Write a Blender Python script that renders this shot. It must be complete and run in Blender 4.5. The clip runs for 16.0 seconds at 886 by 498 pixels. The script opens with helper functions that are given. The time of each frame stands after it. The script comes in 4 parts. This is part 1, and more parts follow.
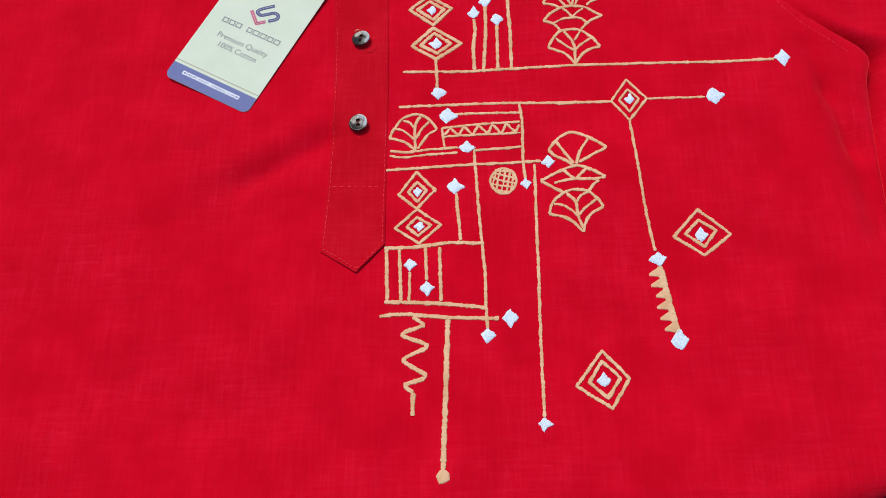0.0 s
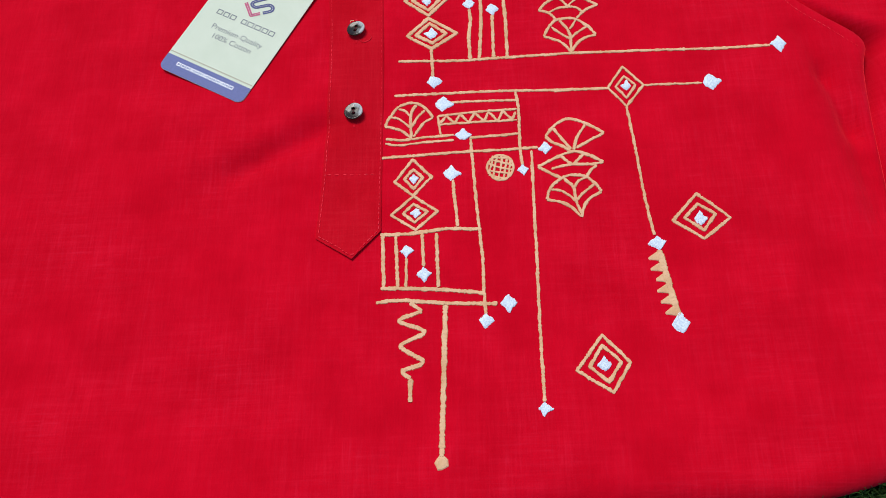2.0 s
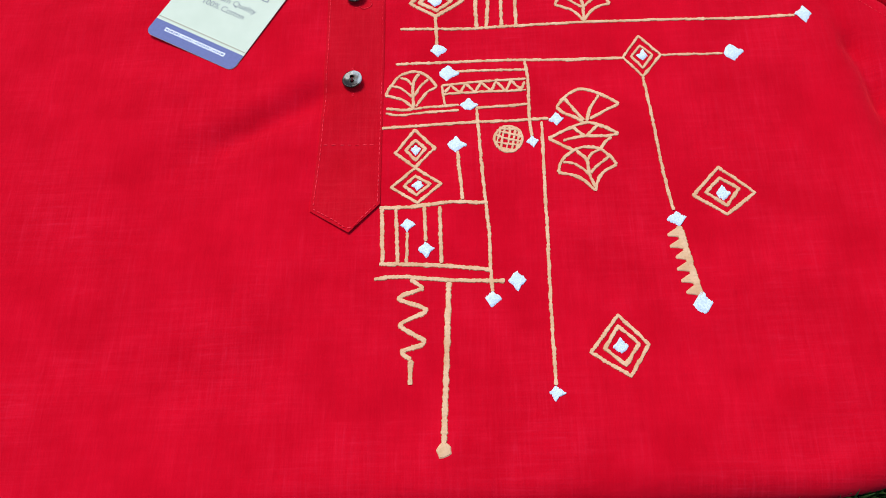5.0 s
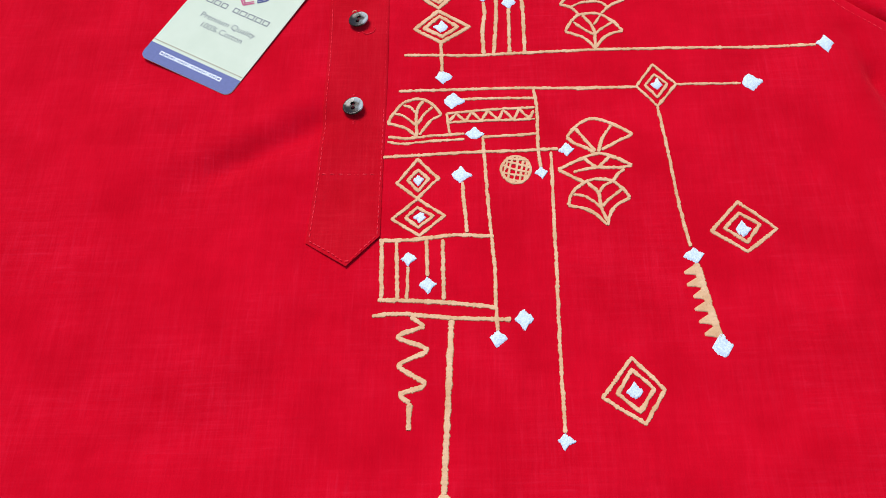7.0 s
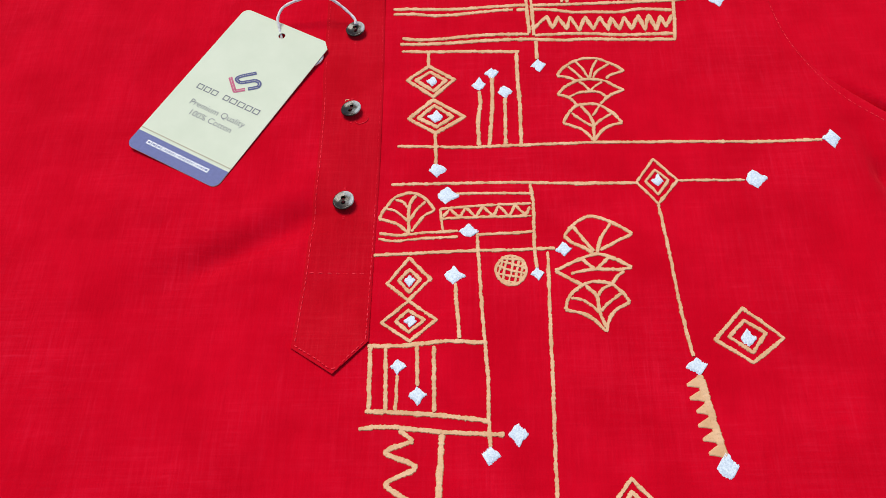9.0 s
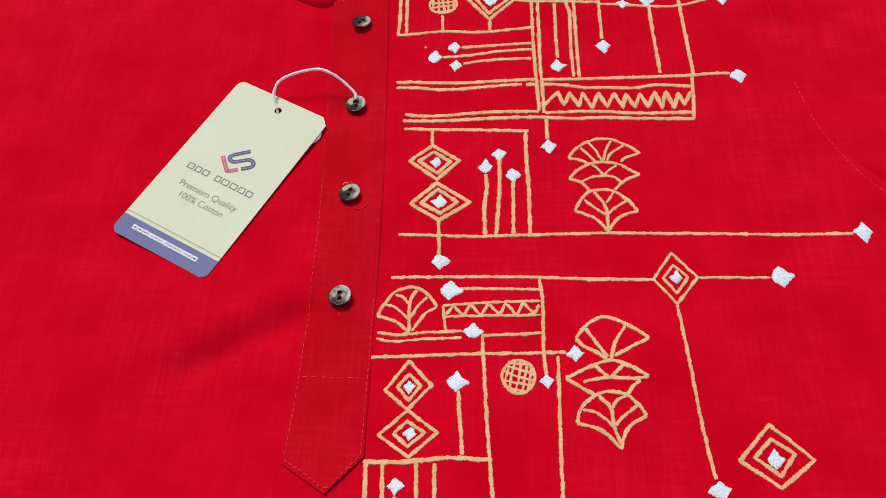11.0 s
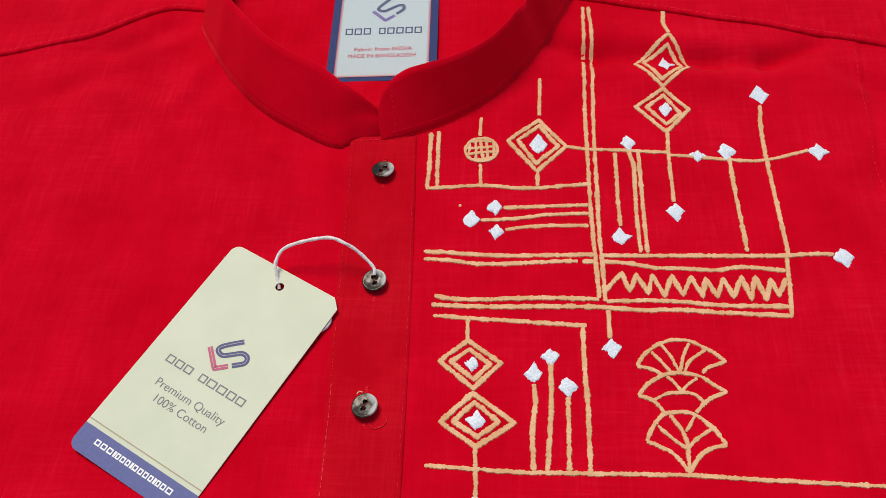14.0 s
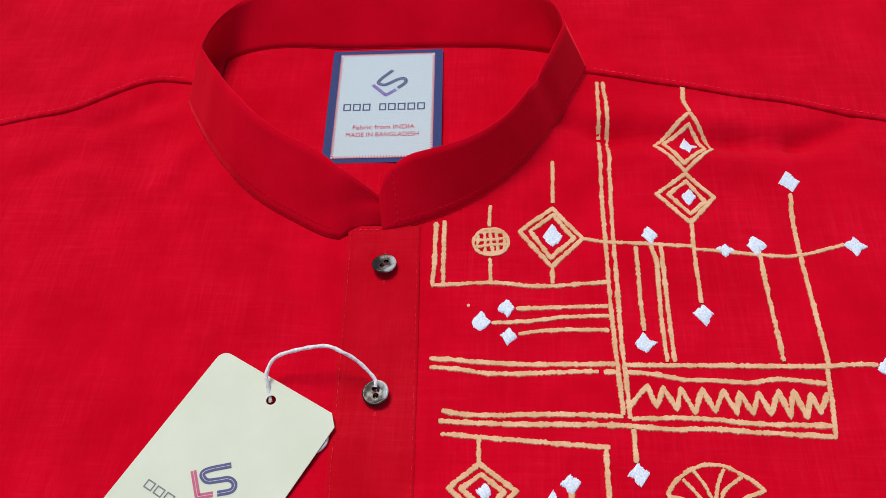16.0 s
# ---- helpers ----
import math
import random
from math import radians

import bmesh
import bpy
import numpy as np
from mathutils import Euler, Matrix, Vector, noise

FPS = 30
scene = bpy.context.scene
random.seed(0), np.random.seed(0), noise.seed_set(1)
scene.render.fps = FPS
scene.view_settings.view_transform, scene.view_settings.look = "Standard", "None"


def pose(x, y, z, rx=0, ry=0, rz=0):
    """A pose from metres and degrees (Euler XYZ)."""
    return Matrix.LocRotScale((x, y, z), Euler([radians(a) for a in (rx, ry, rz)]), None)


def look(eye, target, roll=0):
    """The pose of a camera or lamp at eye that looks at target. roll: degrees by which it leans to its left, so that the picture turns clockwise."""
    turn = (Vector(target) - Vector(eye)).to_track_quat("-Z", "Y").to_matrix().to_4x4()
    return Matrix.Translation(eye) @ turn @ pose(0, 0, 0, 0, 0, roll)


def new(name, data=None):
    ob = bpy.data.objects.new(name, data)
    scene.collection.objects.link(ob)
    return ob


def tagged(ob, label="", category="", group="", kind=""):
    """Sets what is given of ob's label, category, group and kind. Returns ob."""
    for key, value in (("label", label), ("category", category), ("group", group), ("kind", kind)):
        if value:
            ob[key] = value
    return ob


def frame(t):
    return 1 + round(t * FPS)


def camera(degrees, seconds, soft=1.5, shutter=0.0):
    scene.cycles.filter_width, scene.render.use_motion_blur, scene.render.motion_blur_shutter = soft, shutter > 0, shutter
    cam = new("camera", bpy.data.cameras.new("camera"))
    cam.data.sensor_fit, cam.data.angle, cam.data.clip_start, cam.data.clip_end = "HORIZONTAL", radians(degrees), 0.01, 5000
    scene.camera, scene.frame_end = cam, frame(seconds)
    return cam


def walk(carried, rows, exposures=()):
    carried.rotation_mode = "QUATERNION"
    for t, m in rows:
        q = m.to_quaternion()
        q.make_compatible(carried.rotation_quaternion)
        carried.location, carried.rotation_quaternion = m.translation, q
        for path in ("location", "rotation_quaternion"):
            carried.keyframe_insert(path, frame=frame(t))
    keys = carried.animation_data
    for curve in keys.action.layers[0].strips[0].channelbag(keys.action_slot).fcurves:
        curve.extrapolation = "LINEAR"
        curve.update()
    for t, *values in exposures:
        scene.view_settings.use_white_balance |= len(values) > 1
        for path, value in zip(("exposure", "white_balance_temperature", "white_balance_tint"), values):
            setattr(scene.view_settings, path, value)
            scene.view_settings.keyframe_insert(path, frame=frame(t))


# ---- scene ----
cam = camera(54.88, 16.0, soft=0.67)
PATH = [
    (0, (0.07305, -0.06600, 0.39983), (0.01058, 0.31642, -0.52204), -10.49),
    (0.5, (0.07301, -0.07142, 0.39262), (0.01158, 0.31730, -0.52669), -10.25),
    (1, (0.07257, -0.07457, 0.38963), (0.01100, 0.32164, -0.52646), -10.34),
    (1.5, (0.07317, -0.07793, 0.38857), (0.01156, 0.32628, -0.52401), -10.30),
    (2, (0.07121, -0.08254, 0.38714), (0.01522, 0.32824, -0.52287), -9.51),
    (2.5, (0.06857, -0.08433, 0.38164), (0.01508, 0.32986, -0.52698), -9.03),
    (3, (0.06775, -0.08755, 0.37711), (0.01588, 0.33131, -0.52946), -8.57),
    (3.5, (0.06588, -0.08998, 0.37254), (0.01551, 0.33066, -0.53329), -8.28),
    (6, (0.06399, -0.08916, 0.33812), (0.01543, 0.35828, -0.55488), -7.15),
    (6.5, (0.06368, -0.08559, 0.33368), (0.01310, 0.37155, -0.55427), -7.07),
    (7, (0.06425, -0.07994, 0.33195), (0.01142, 0.38879, -0.54981), -6.99),
    (7.5, (0.06674, -0.07152, 0.33217), (0.01164, 0.40952, -0.54280), -6.94),
    (8, (0.06873, -0.06491, 0.33174), (0.01299, 0.42668, -0.53730), -6.86),
    (8.5, (0.06887, -0.05637, 0.33268), (0.01338, 0.44132, -0.53290), -6.66),
    (9, (0.06972, -0.04689, 0.33230), (0.01203, 0.45964, -0.52799), -6.68),
    (9.2, (0.06966, -0.04318, 0.33154), (0.01417, 0.46682, -0.52685), -6.39),
    (11.3, (0.07083, 0.01027, 0.32740), (0.00210, 0.53474, -0.52125), -6.89),
    (11.5, (0.07002, 0.01958, 0.32487), (0.00004, 0.54597, -0.52248), -6.84),
    (12, (0.06665, 0.04073, 0.32181), (-0.00238, 0.56711, -0.52564), -6.49),
    (12.5, (0.06539, 0.05775, 0.31748), (-0.00773, 0.58575, -0.52862), -6.66),
    (13, (0.06076, 0.07344, 0.31219), (-0.01475, 0.60434, -0.53188), -6.63),
    (13.5, (0.05673, 0.08725, 0.30775), (-0.02143, 0.62192, -0.53369), -6.66),
    (14, (0.05461, 0.10601, 0.30489), (-0.02245, 0.64563, -0.53349), -6.36),
    (14.5, (0.05328, 0.12235, 0.30133), (-0.02118, 0.66904, -0.53269), -6.00),
    (15, (0.05001, 0.13525, 0.30005), (-0.02109, 0.68762, -0.53052), -5.62),
    (15.5, (0.04672, 0.14340, 0.29809), (-0.02205, 0.70120, -0.52903), -5.36),
    (16, (0.04557, 0.14972, 0.29723), (-0.02118, 0.71224, -0.52686), -5.19),
]
walk(cam, [(t, look(eye, target, roll)) for t, eye, target, roll in PATH],
     exposures=[(0.0, 0.0, 6400, 9), (2.0, 0.0, 6350, 9), (2.5, 0.13, 6200, 8), (3.5, 0.19, 6050, 8), (7.0, 0.16, 6250, 8.5), (9.0, 0.05, 6800, 9), (11.5, -0.06, 7500, 10), (14.5, -0.05, 7500, 12), (16.0, -0.01, 6800, 13)])


# ---- world and light ----
world = bpy.data.worlds.new("world")
scene.world = world
world.use_nodes = True
wn, wl = world.node_tree.nodes, world.node_tree.links
sky = wn.new("ShaderNodeTexSky")
sky.sky_type, sky.sun_disc = "NISHITA", False
sky.sun_elevation, sky.sun_rotation = radians(63), radians(-31)
wl.new(sky.outputs[0], wn["Background"].inputs[0])
wn["Background"].inputs[1].default_value = 0.15
sun_data = bpy.data.lights.new("sun", "SUN")
sun_data.energy, sun_data.angle, sun_data.color = 2.25, radians(22), (1.0, 0.95, 0.89)
sun = new("sun", sun_data)
sun.matrix_world = look((-0.45, 0.76, 1.72), (0, 0, 0))


# ---- materials ----
def material(name, colour, rough=0.8, spec=0.3, metal=0.0):
    m = bpy.data.materials.new(name)
    m.use_nodes = True
    b = m.node_tree.nodes["Principled BSDF"]
    b.inputs["Base Color"].default_value = (*colour, 1)
    b.inputs["Roughness"].default_value = rough
    b.inputs["Specular IOR Level"].default_value = spec
    b.inputs["Metallic"].default_value = metal
    return m, m.node_tree.nodes, m.node_tree.links, b


def noise_node(n, l, scale, detail=3.0, stretch=(1, 1, 1), rough=0.55):
    co = n.new("ShaderNodeTexCoord")
    mp = n.new("ShaderNodeMapping")
    mp.inputs["Scale"].default_value = stretch
    no = n.new("ShaderNodeTexNoise")
    no.inputs["Scale"].default_value, no.inputs["Detail"].default_value, no.inputs["Roughness"].default_value = scale, detail, rough
    l.new(co.outputs["Object"], mp.inputs["Vector"])
    l.new(mp.outputs[0], no.inputs["Vector"])
    return no


def ramp(n, l, source, low, high, a, b):
    r = n.new("ShaderNodeValToRGB")
    r.color_ramp.elements[0].position, r.color_ramp.elements[1].position = low, high
    r.color_ramp.elements[0].color, r.color_ramp.elements[1].color = (*a, 1), (*b, 1)
    l.new(source, r.inputs[0])
    return r


def mix(n, l, fac, a, b, kind="MIX"):
    x = n.new("ShaderNodeMix")
    x.data_type, x.blend_type = "RGBA", kind
    for socket, value in ((x.inputs[0], fac), (x.inputs[6], a), (x.inputs[7], b)):
        if isinstance(value, (int, float)):
            socket.default_value = value
        elif isinstance(value, tuple):
            socket.default_value = (*value, 1)
        else:
            l.new(value, socket)
    return x.outputs[2]


def relief(n, l, source, target, strength, distance):
    bp = n.new("ShaderNodeBump")
    bp.inputs["Strength"].default_value, bp.inputs["Distance"].default_value = strength, distance
    l.new(source, bp.inputs["Height"])
    l.new(bp.outputs[0], target.inputs["Normal"])


def cotton(name, dark, mid, pale, fine=0.21, soft=0.1, rare=0.2, rumple=0.3):
    """Slub-woven cotton: uneven warp and weft threads over soft blotches."""
    m, n, l, b = material(name, mid, 0.95, 0.02)
    b.inputs["Sheen Weight"].default_value = 0.85
    b.inputs["Sheen Roughness"].default_value = 0.42
    b.inputs["Sheen Tint"].default_value = (1.0, 0.04, 0.06, 1)
    warp = noise_node(n, l, 1.0, 4, (1500, 45, 30), 0.65)
    weft = noise_node(n, l, 1.0, 4, (45, 1500, 30), 0.65)
    warp_soft = noise_node(n, l, 1.0, 3, (430, 26, 10), 0.6)
    weft_soft = noise_node(n, l, 1.0, 3, (30, 430, 10), 0.6)
    slub = noise_node(n, l, 1.0, 2, (60, 420, 10))
    slub_up = noise_node(n, l, 1.0, 2, (420, 50, 10))
    blotch = noise_node(n, l, 34, 5)
    patch = ramp(n, l, noise_node(n, l, 17, 3).outputs[0], 0.38, 0.66, (0.15, 0.15, 0.15), (1, 1, 1)).outputs[0]
    base = mix(n, l, ramp(n, l, blotch.outputs[0], 0.35, 0.68, (0, 0, 0), (1, 1, 1)).outputs[0], dark, mid)
    for threads, low, high, share in ((warp_soft, 0.60, 0.30, soft), (weft_soft, 0.58, 0.30, soft)):
        some = mix(n, l, 1.0, ramp(n, l, threads.outputs[0], high, low, (share,) * 3, (0, 0, 0)).outputs[0], patch, "MULTIPLY")
        base = mix(n, l, some, base, tuple(0.80 * c for c in dark))
    for threads, low, high, share in ((warp_soft, 0.46, 0.74, soft), (weft_soft, 0.48, 0.76, soft), (warp, 0.50, 0.82, fine), (weft, 0.50, 0.82, fine), (slub, 0.62, 0.80, rare), (slub_up, 0.62, 0.80, rare)):
        some = mix(n, l, 1.0, ramp(n, l, threads.outputs[0], low, high, (0, 0, 0), (share,) * 3).outputs[0], patch, "MULTIPLY")
        base = mix(n, l, some, base, pale)
    l.new(base, b.inputs["Base Color"])
    add = n.new("ShaderNodeMath")
    l.new(warp.outputs[0], add.inputs[0])
    l.new(weft.outputs[0], add.inputs[1])
    relief(n, l, add.outputs[0], b, 0.2, 0.0003)
    ripple = n.new("ShaderNodeBump")
    ripple.inputs["Strength"].default_value, ripple.inputs["Distance"].default_value = rumple, 0.003
    l.new(noise_node(n, l, 1.0, 3, (110, 22, 10), 0.6).outputs[0], ripple.inputs["Height"])
    cross = n.new("ShaderNodeBump")
    cross.inputs["Strength"].default_value, cross.inputs["Distance"].default_value = 0.6 * rumple, 0.003
    l.new(noise_node(n, l, 1.0, 3, (28, 90, 10), 0.6).outputs[0], cross.inputs["Height"])
    l.new(ripple.outputs[0], cross.inputs["Normal"])
    l.new(cross.outputs[0], next(x for x in n if x.type == "BUMP" and x not in (ripple, cross)).inputs["Normal"])
    return m


RED = cotton("red cotton", (0.55, 0.0011, 0.0112), (0.65, 0.0018, 0.0155), (0.83, 0.023, 0.064))
RED_LINED = cotton("red cotton, lined", (0.49, 0.0022, 0.0095), (0.57, 0.0035, 0.0142), (0.72, 0.026, 0.042), 0.36, 0.12, 0.2)
RED_STIFF = cotton("red cotton, stiffened", (0.55, 0.0011, 0.0112), (0.65, 0.0018, 0.0155), (0.70, 0.005, 0.022), 0.08, 0.05, 0.0, 0.12)

THREAD, n, l, b = material("red sewing thread", (0.75, 0.05, 0.07), 0.9, 0.02)
l.new(ramp(n, l, noise_node(n, l, 900, 2).outputs[0], 0.4, 0.6, (0.70, 0.008, 0.02), (0.88, 0.05, 0.075)).outputs[0], b.inputs["Base Color"])

DULL_THREAD, n, l, b = material("dull red thread", (0.66, 0.008, 0.022), 0.9, 0.02)
l.new(ramp(n, l, noise_node(n, l, 900, 2).outputs[0], 0.4, 0.6, (0.58, 0.003, 0.012), (0.76, 0.02, 0.04)).outputs[0], b.inputs["Base Color"])

COLLAR_THREAD, n, l, b = material("deep red collar thread", (0.52, 0.003, 0.012), 0.95, 0.0)
l.new(ramp(n, l, noise_node(n, l, 900, 2).outputs[0], 0.4, 0.6, (0.48, 0.0015, 0.009), (0.62, 0.006, 0.02)).outputs[0], b.inputs["Base Color"])

OCHRE, n, l, b = material("ochre puff paint", (0.62, 0.32, 0.10), 0.75, 0.25)
grain, stain = noise_node(n, l, 850, 4, rough=0.7), noise_node(n, l, 120, 3)
tone = ramp(n, l, stain.outputs[0], 0.36, 0.66, (0.69, 0.39, 0.19), (0.82, 0.51, 0.285)).outputs[0]
tone = mix(n, l, ramp(n, l, grain.outputs[0], 0.54, 0.70, (0, 0, 0), (0.5, 0.5, 0.5)).outputs[0], tone, (0.52, 0.22, 0.09))
l.new(tone, b.inputs["Base Color"])
relief(n, l, grain.outputs[0], b, 0.35, 0.0004)

OCHRE_RIM, n, l, b = material("dark reddish ochre rim", (0.45, 0.14, 0.06), 0.85, 0.1)
l.new(ramp(n, l, noise_node(n, l, 600, 3).outputs[0], 0.35, 0.65, (0.42, 0.08, 0.03), (0.64, 0.28, 0.13)).outputs[0], b.inputs["Base Color"])

SATIN, n, l, b = material("white satin thread", (0.72, 0.78, 0.87), 0.45, 0.4)
fine = noise_node(n, l, 1400, 3)
l.new(ramp(n, l, fine.outputs[0], 0.38, 0.62, (0.57, 0.67, 0.75), (0.79, 0.88, 0.94)).outputs[0], b.inputs["Base Color"])
relief(n, l, fine.outputs[0], b, 0.5, 0.0004)

SHELL, n, l, b = material("smoky shell", (0.12, 0.10, 0.08), 0.22, 0.26)
cloud = noise_node(n, l, 170, 3)
# Sky reflection painted into the shell colour: one side pale, broken up by cloud.
lean = n.new("ShaderNodeVectorMath")
lean.operation = "DOT_PRODUCT"
lean.inputs[1].default_value = (62, 34, 0)
l.new(n.new("ShaderNodeTexCoord").outputs["Object"], lean.inputs[0])
painted_glint = n.new("ShaderNodeMath")
l.new(cloud.outputs[0], painted_glint.inputs[0])
l.new(lean.outputs["Value"], painted_glint.inputs[1])
shell_tone = ramp(n, l, painted_glint.outputs[0], 0.33, 0.80, (0.012, 0.007, 0.003), (0.44, 0.46, 0.43))
shell_tone.color_ramp.elements.new(0.59).color = (0.06, 0.04, 0.024, 1)
l.new(shell_tone.outputs[0], b.inputs["Base Color"])
b.inputs["Coat Weight"].default_value = 0.08
b.inputs["Coat Roughness"].default_value = 0.12

CARD, n, l, b = material("cream card", (0.74, 0.76, 0.60), 0.55, 0.35)
l.new(ramp(n, l, noise_node(n, l, 45, 4).outputs[0], 0.3, 0.7, (0.60, 0.65, 0.475), (0.66, 0.70, 0.525)).outputs[0], b.inputs["Base Color"])
relief(n, l, noise_node(n, l, 2500, 2).outputs[0], b, 0.08, 0.0002)


def ink(name, colour):
    m, n, l, b = material(name, colour, 0.5, 0.4)
    pale = tuple(min(1, c * 1.18 + 0.004) for c in colour)
    l.new(ramp(n, l, noise_node(n, l, 700, 3).outputs[0], 0.35, 0.7, colour, pale).outputs[0], b.inputs["Base Color"])
    return m


BLUE_INK, GREY_INK, PINK_INK = ink("blue ink", (0.062, 0.085, 0.26)), ink("grey ink", (0.13, 0.14, 0.16)), ink("rose ink", (0.45, 0.055, 0.14))
WHITE_INK, BROWN_INK, NAVY_INK = ink("white ink", (0.82, 0.84, 0.82)), ink("brown ink", (0.36, 0.30, 0.20)), ink("navy ink", (0.02, 0.035, 0.13))

DEEP_INK = ink("deep blue ink", (0.022, 0.032, 0.15))

CORD, n, l, b = material("white cotton cord", (0.80, 0.77, 0.72), 0.85, 0.2)
twist = noise_node(n, l, 800, 2, (1, 1, 0.3))
l.new(ramp(n, l, twist.outputs[0], 0.35, 0.65, (0.70, 0.64, 0.61), (0.90, 0.86, 0.83)).outputs[0], b.inputs["Base Color"])
relief(n, l, twist.outputs[0], b, 0.6, 0.0006)


def woven(name, a, c):
    m, n, l, b = material(name, a, 0.7, 0.25)
    weave = noise_node(n, l, 1.0, 2, (1600, 1600, 10))
    l.new(ramp(n, l, weave.outputs[0], 0.38, 0.62, a, c).outputs[0], b.inputs["Base Color"])
    relief(n, l, weave.outputs[0], b, 0.4, 0.0003)
    return m


WOVEN_WHITE, WOVEN_NAVY = woven("white woven label", (0.44, 0.55, 0.555), (0.58, 0.69, 0.695)), woven("navy woven label", (0.015, 0.028, 0.11), (0.035, 0.06, 0.19))
WOVEN_RED, WOVEN_VIOLET = woven("red woven thread", (0.52, 0.02, 0.05), (0.66, 0.08, 0.11)), woven("violet woven thread", (0.16, 0.10, 0.34), (0.24, 0.16, 0.42))

GRASS, n, l, b = material("artificial grass", (0.03, 0.10, 0.02), 0.5, 0.4)
info = n.new("ShaderNodeNewGeometry")
l.new(ramp(n, l, info.outputs["Random Per Island"], 0.0, 1.0, (0.008, 0.026, 0.006), (0.06, 0.125, 0.022)).outputs[0], b.inputs["Base Color"])
TURF, n, l, b = material("turf backing", (0.012, 0.03, 0.01), 0.9, 0.1)
l.new(ramp(n, l, noise_node(n, l, 300, 4).outputs[0], 0.35, 0.65, (0.006, 0.014, 0.005), (0.03, 0.075, 0.018)).outputs[0], b.inputs["Base Color"])


# ---- mesh helpers (millimetres in, metres out) ----
MM = 0.001


def link_mesh(name, verts, faces, mat, parent=None, label="", smooth=True):
    me = bpy.data.meshes.new(name)
    me.from_pydata([(x * MM, y * MM, z * MM) for x, y, z in verts], [], faces)
    me.materials.append(mat)
    if smooth:
        me.polygons.foreach_set("use_smooth", [True] * len(me.polygons))
    me.update()
    ob = new(name, me)
    ob.parent = parent
    return tagged(ob, label)


def part(name, bm, mat, parent=None, label="", smooth=True):
    me = bpy.data.meshes.new(name)
    bmesh.ops.scale(bm, vec=(MM, MM, MM), verts=bm.verts)
    bm.to_mesh(me)
    bm.free()
    me.materials.append(mat)
    if smooth:
        me.polygons.foreach_set("use_smooth", [True] * len(me.polygons))
    ob = new(name, me)
    ob.parent = parent
    return tagged(ob, label)


def grid_faces(rows, cols, closed=False):
    wide = cols if closed else cols - 1
    return [(r * cols + c, r * cols + (c + 1) % cols, (r + 1) * cols + (c + 1) % cols, (r + 1) * cols + c) for r in range(rows - 1) for c in range(wide)]


def spline(points, step):
    """A smooth line through the points, cut into steps of about that length."""
    pts = [Vector(p) for p in points]
    if len(pts) == 2:
        k = max(1, round((pts[1] - pts[0]).length / step))
        return [pts[0].lerp(pts[1], i / k) for i in range(k + 1)]
    ends = [2 * pts[0] - pts[1], *pts, 2 * pts[-1] - pts[-2]]
    out = []
    for a, b_, c, d in zip(ends, ends[1:], ends[2:], ends[3:]):
        k = max(1, round((c - b_).length / step))
        for i in range(k):
            t = i / k
            out.append(0.5 * (2 * b_ + (c - a) * t + (2 * a - 5 * b_ + 4 * c - d) * t * t + (3 * b_ - 3 * c + d - a) * t ** 3))
    return out + [pts[-1]]


def crease(x, y, x0, y0, x1, y1, wide, deep):
    """A soft valley (deep < 0) or ridge along a line, fading at its ends; millimetres."""
    dx, dy = x1 - x0, y1 - y0
    long = math.hypot(dx, dy)
    u = ((x - x0) * dx + (y - y0) * dy) / long
    v = ((x - x0) * dy - (y - y0) * dx) / long
    end = max(0.0, -u, u - long) / (1.5 * wide)
    return deep * math.exp(-(v / wide) ** 2 - end * end)


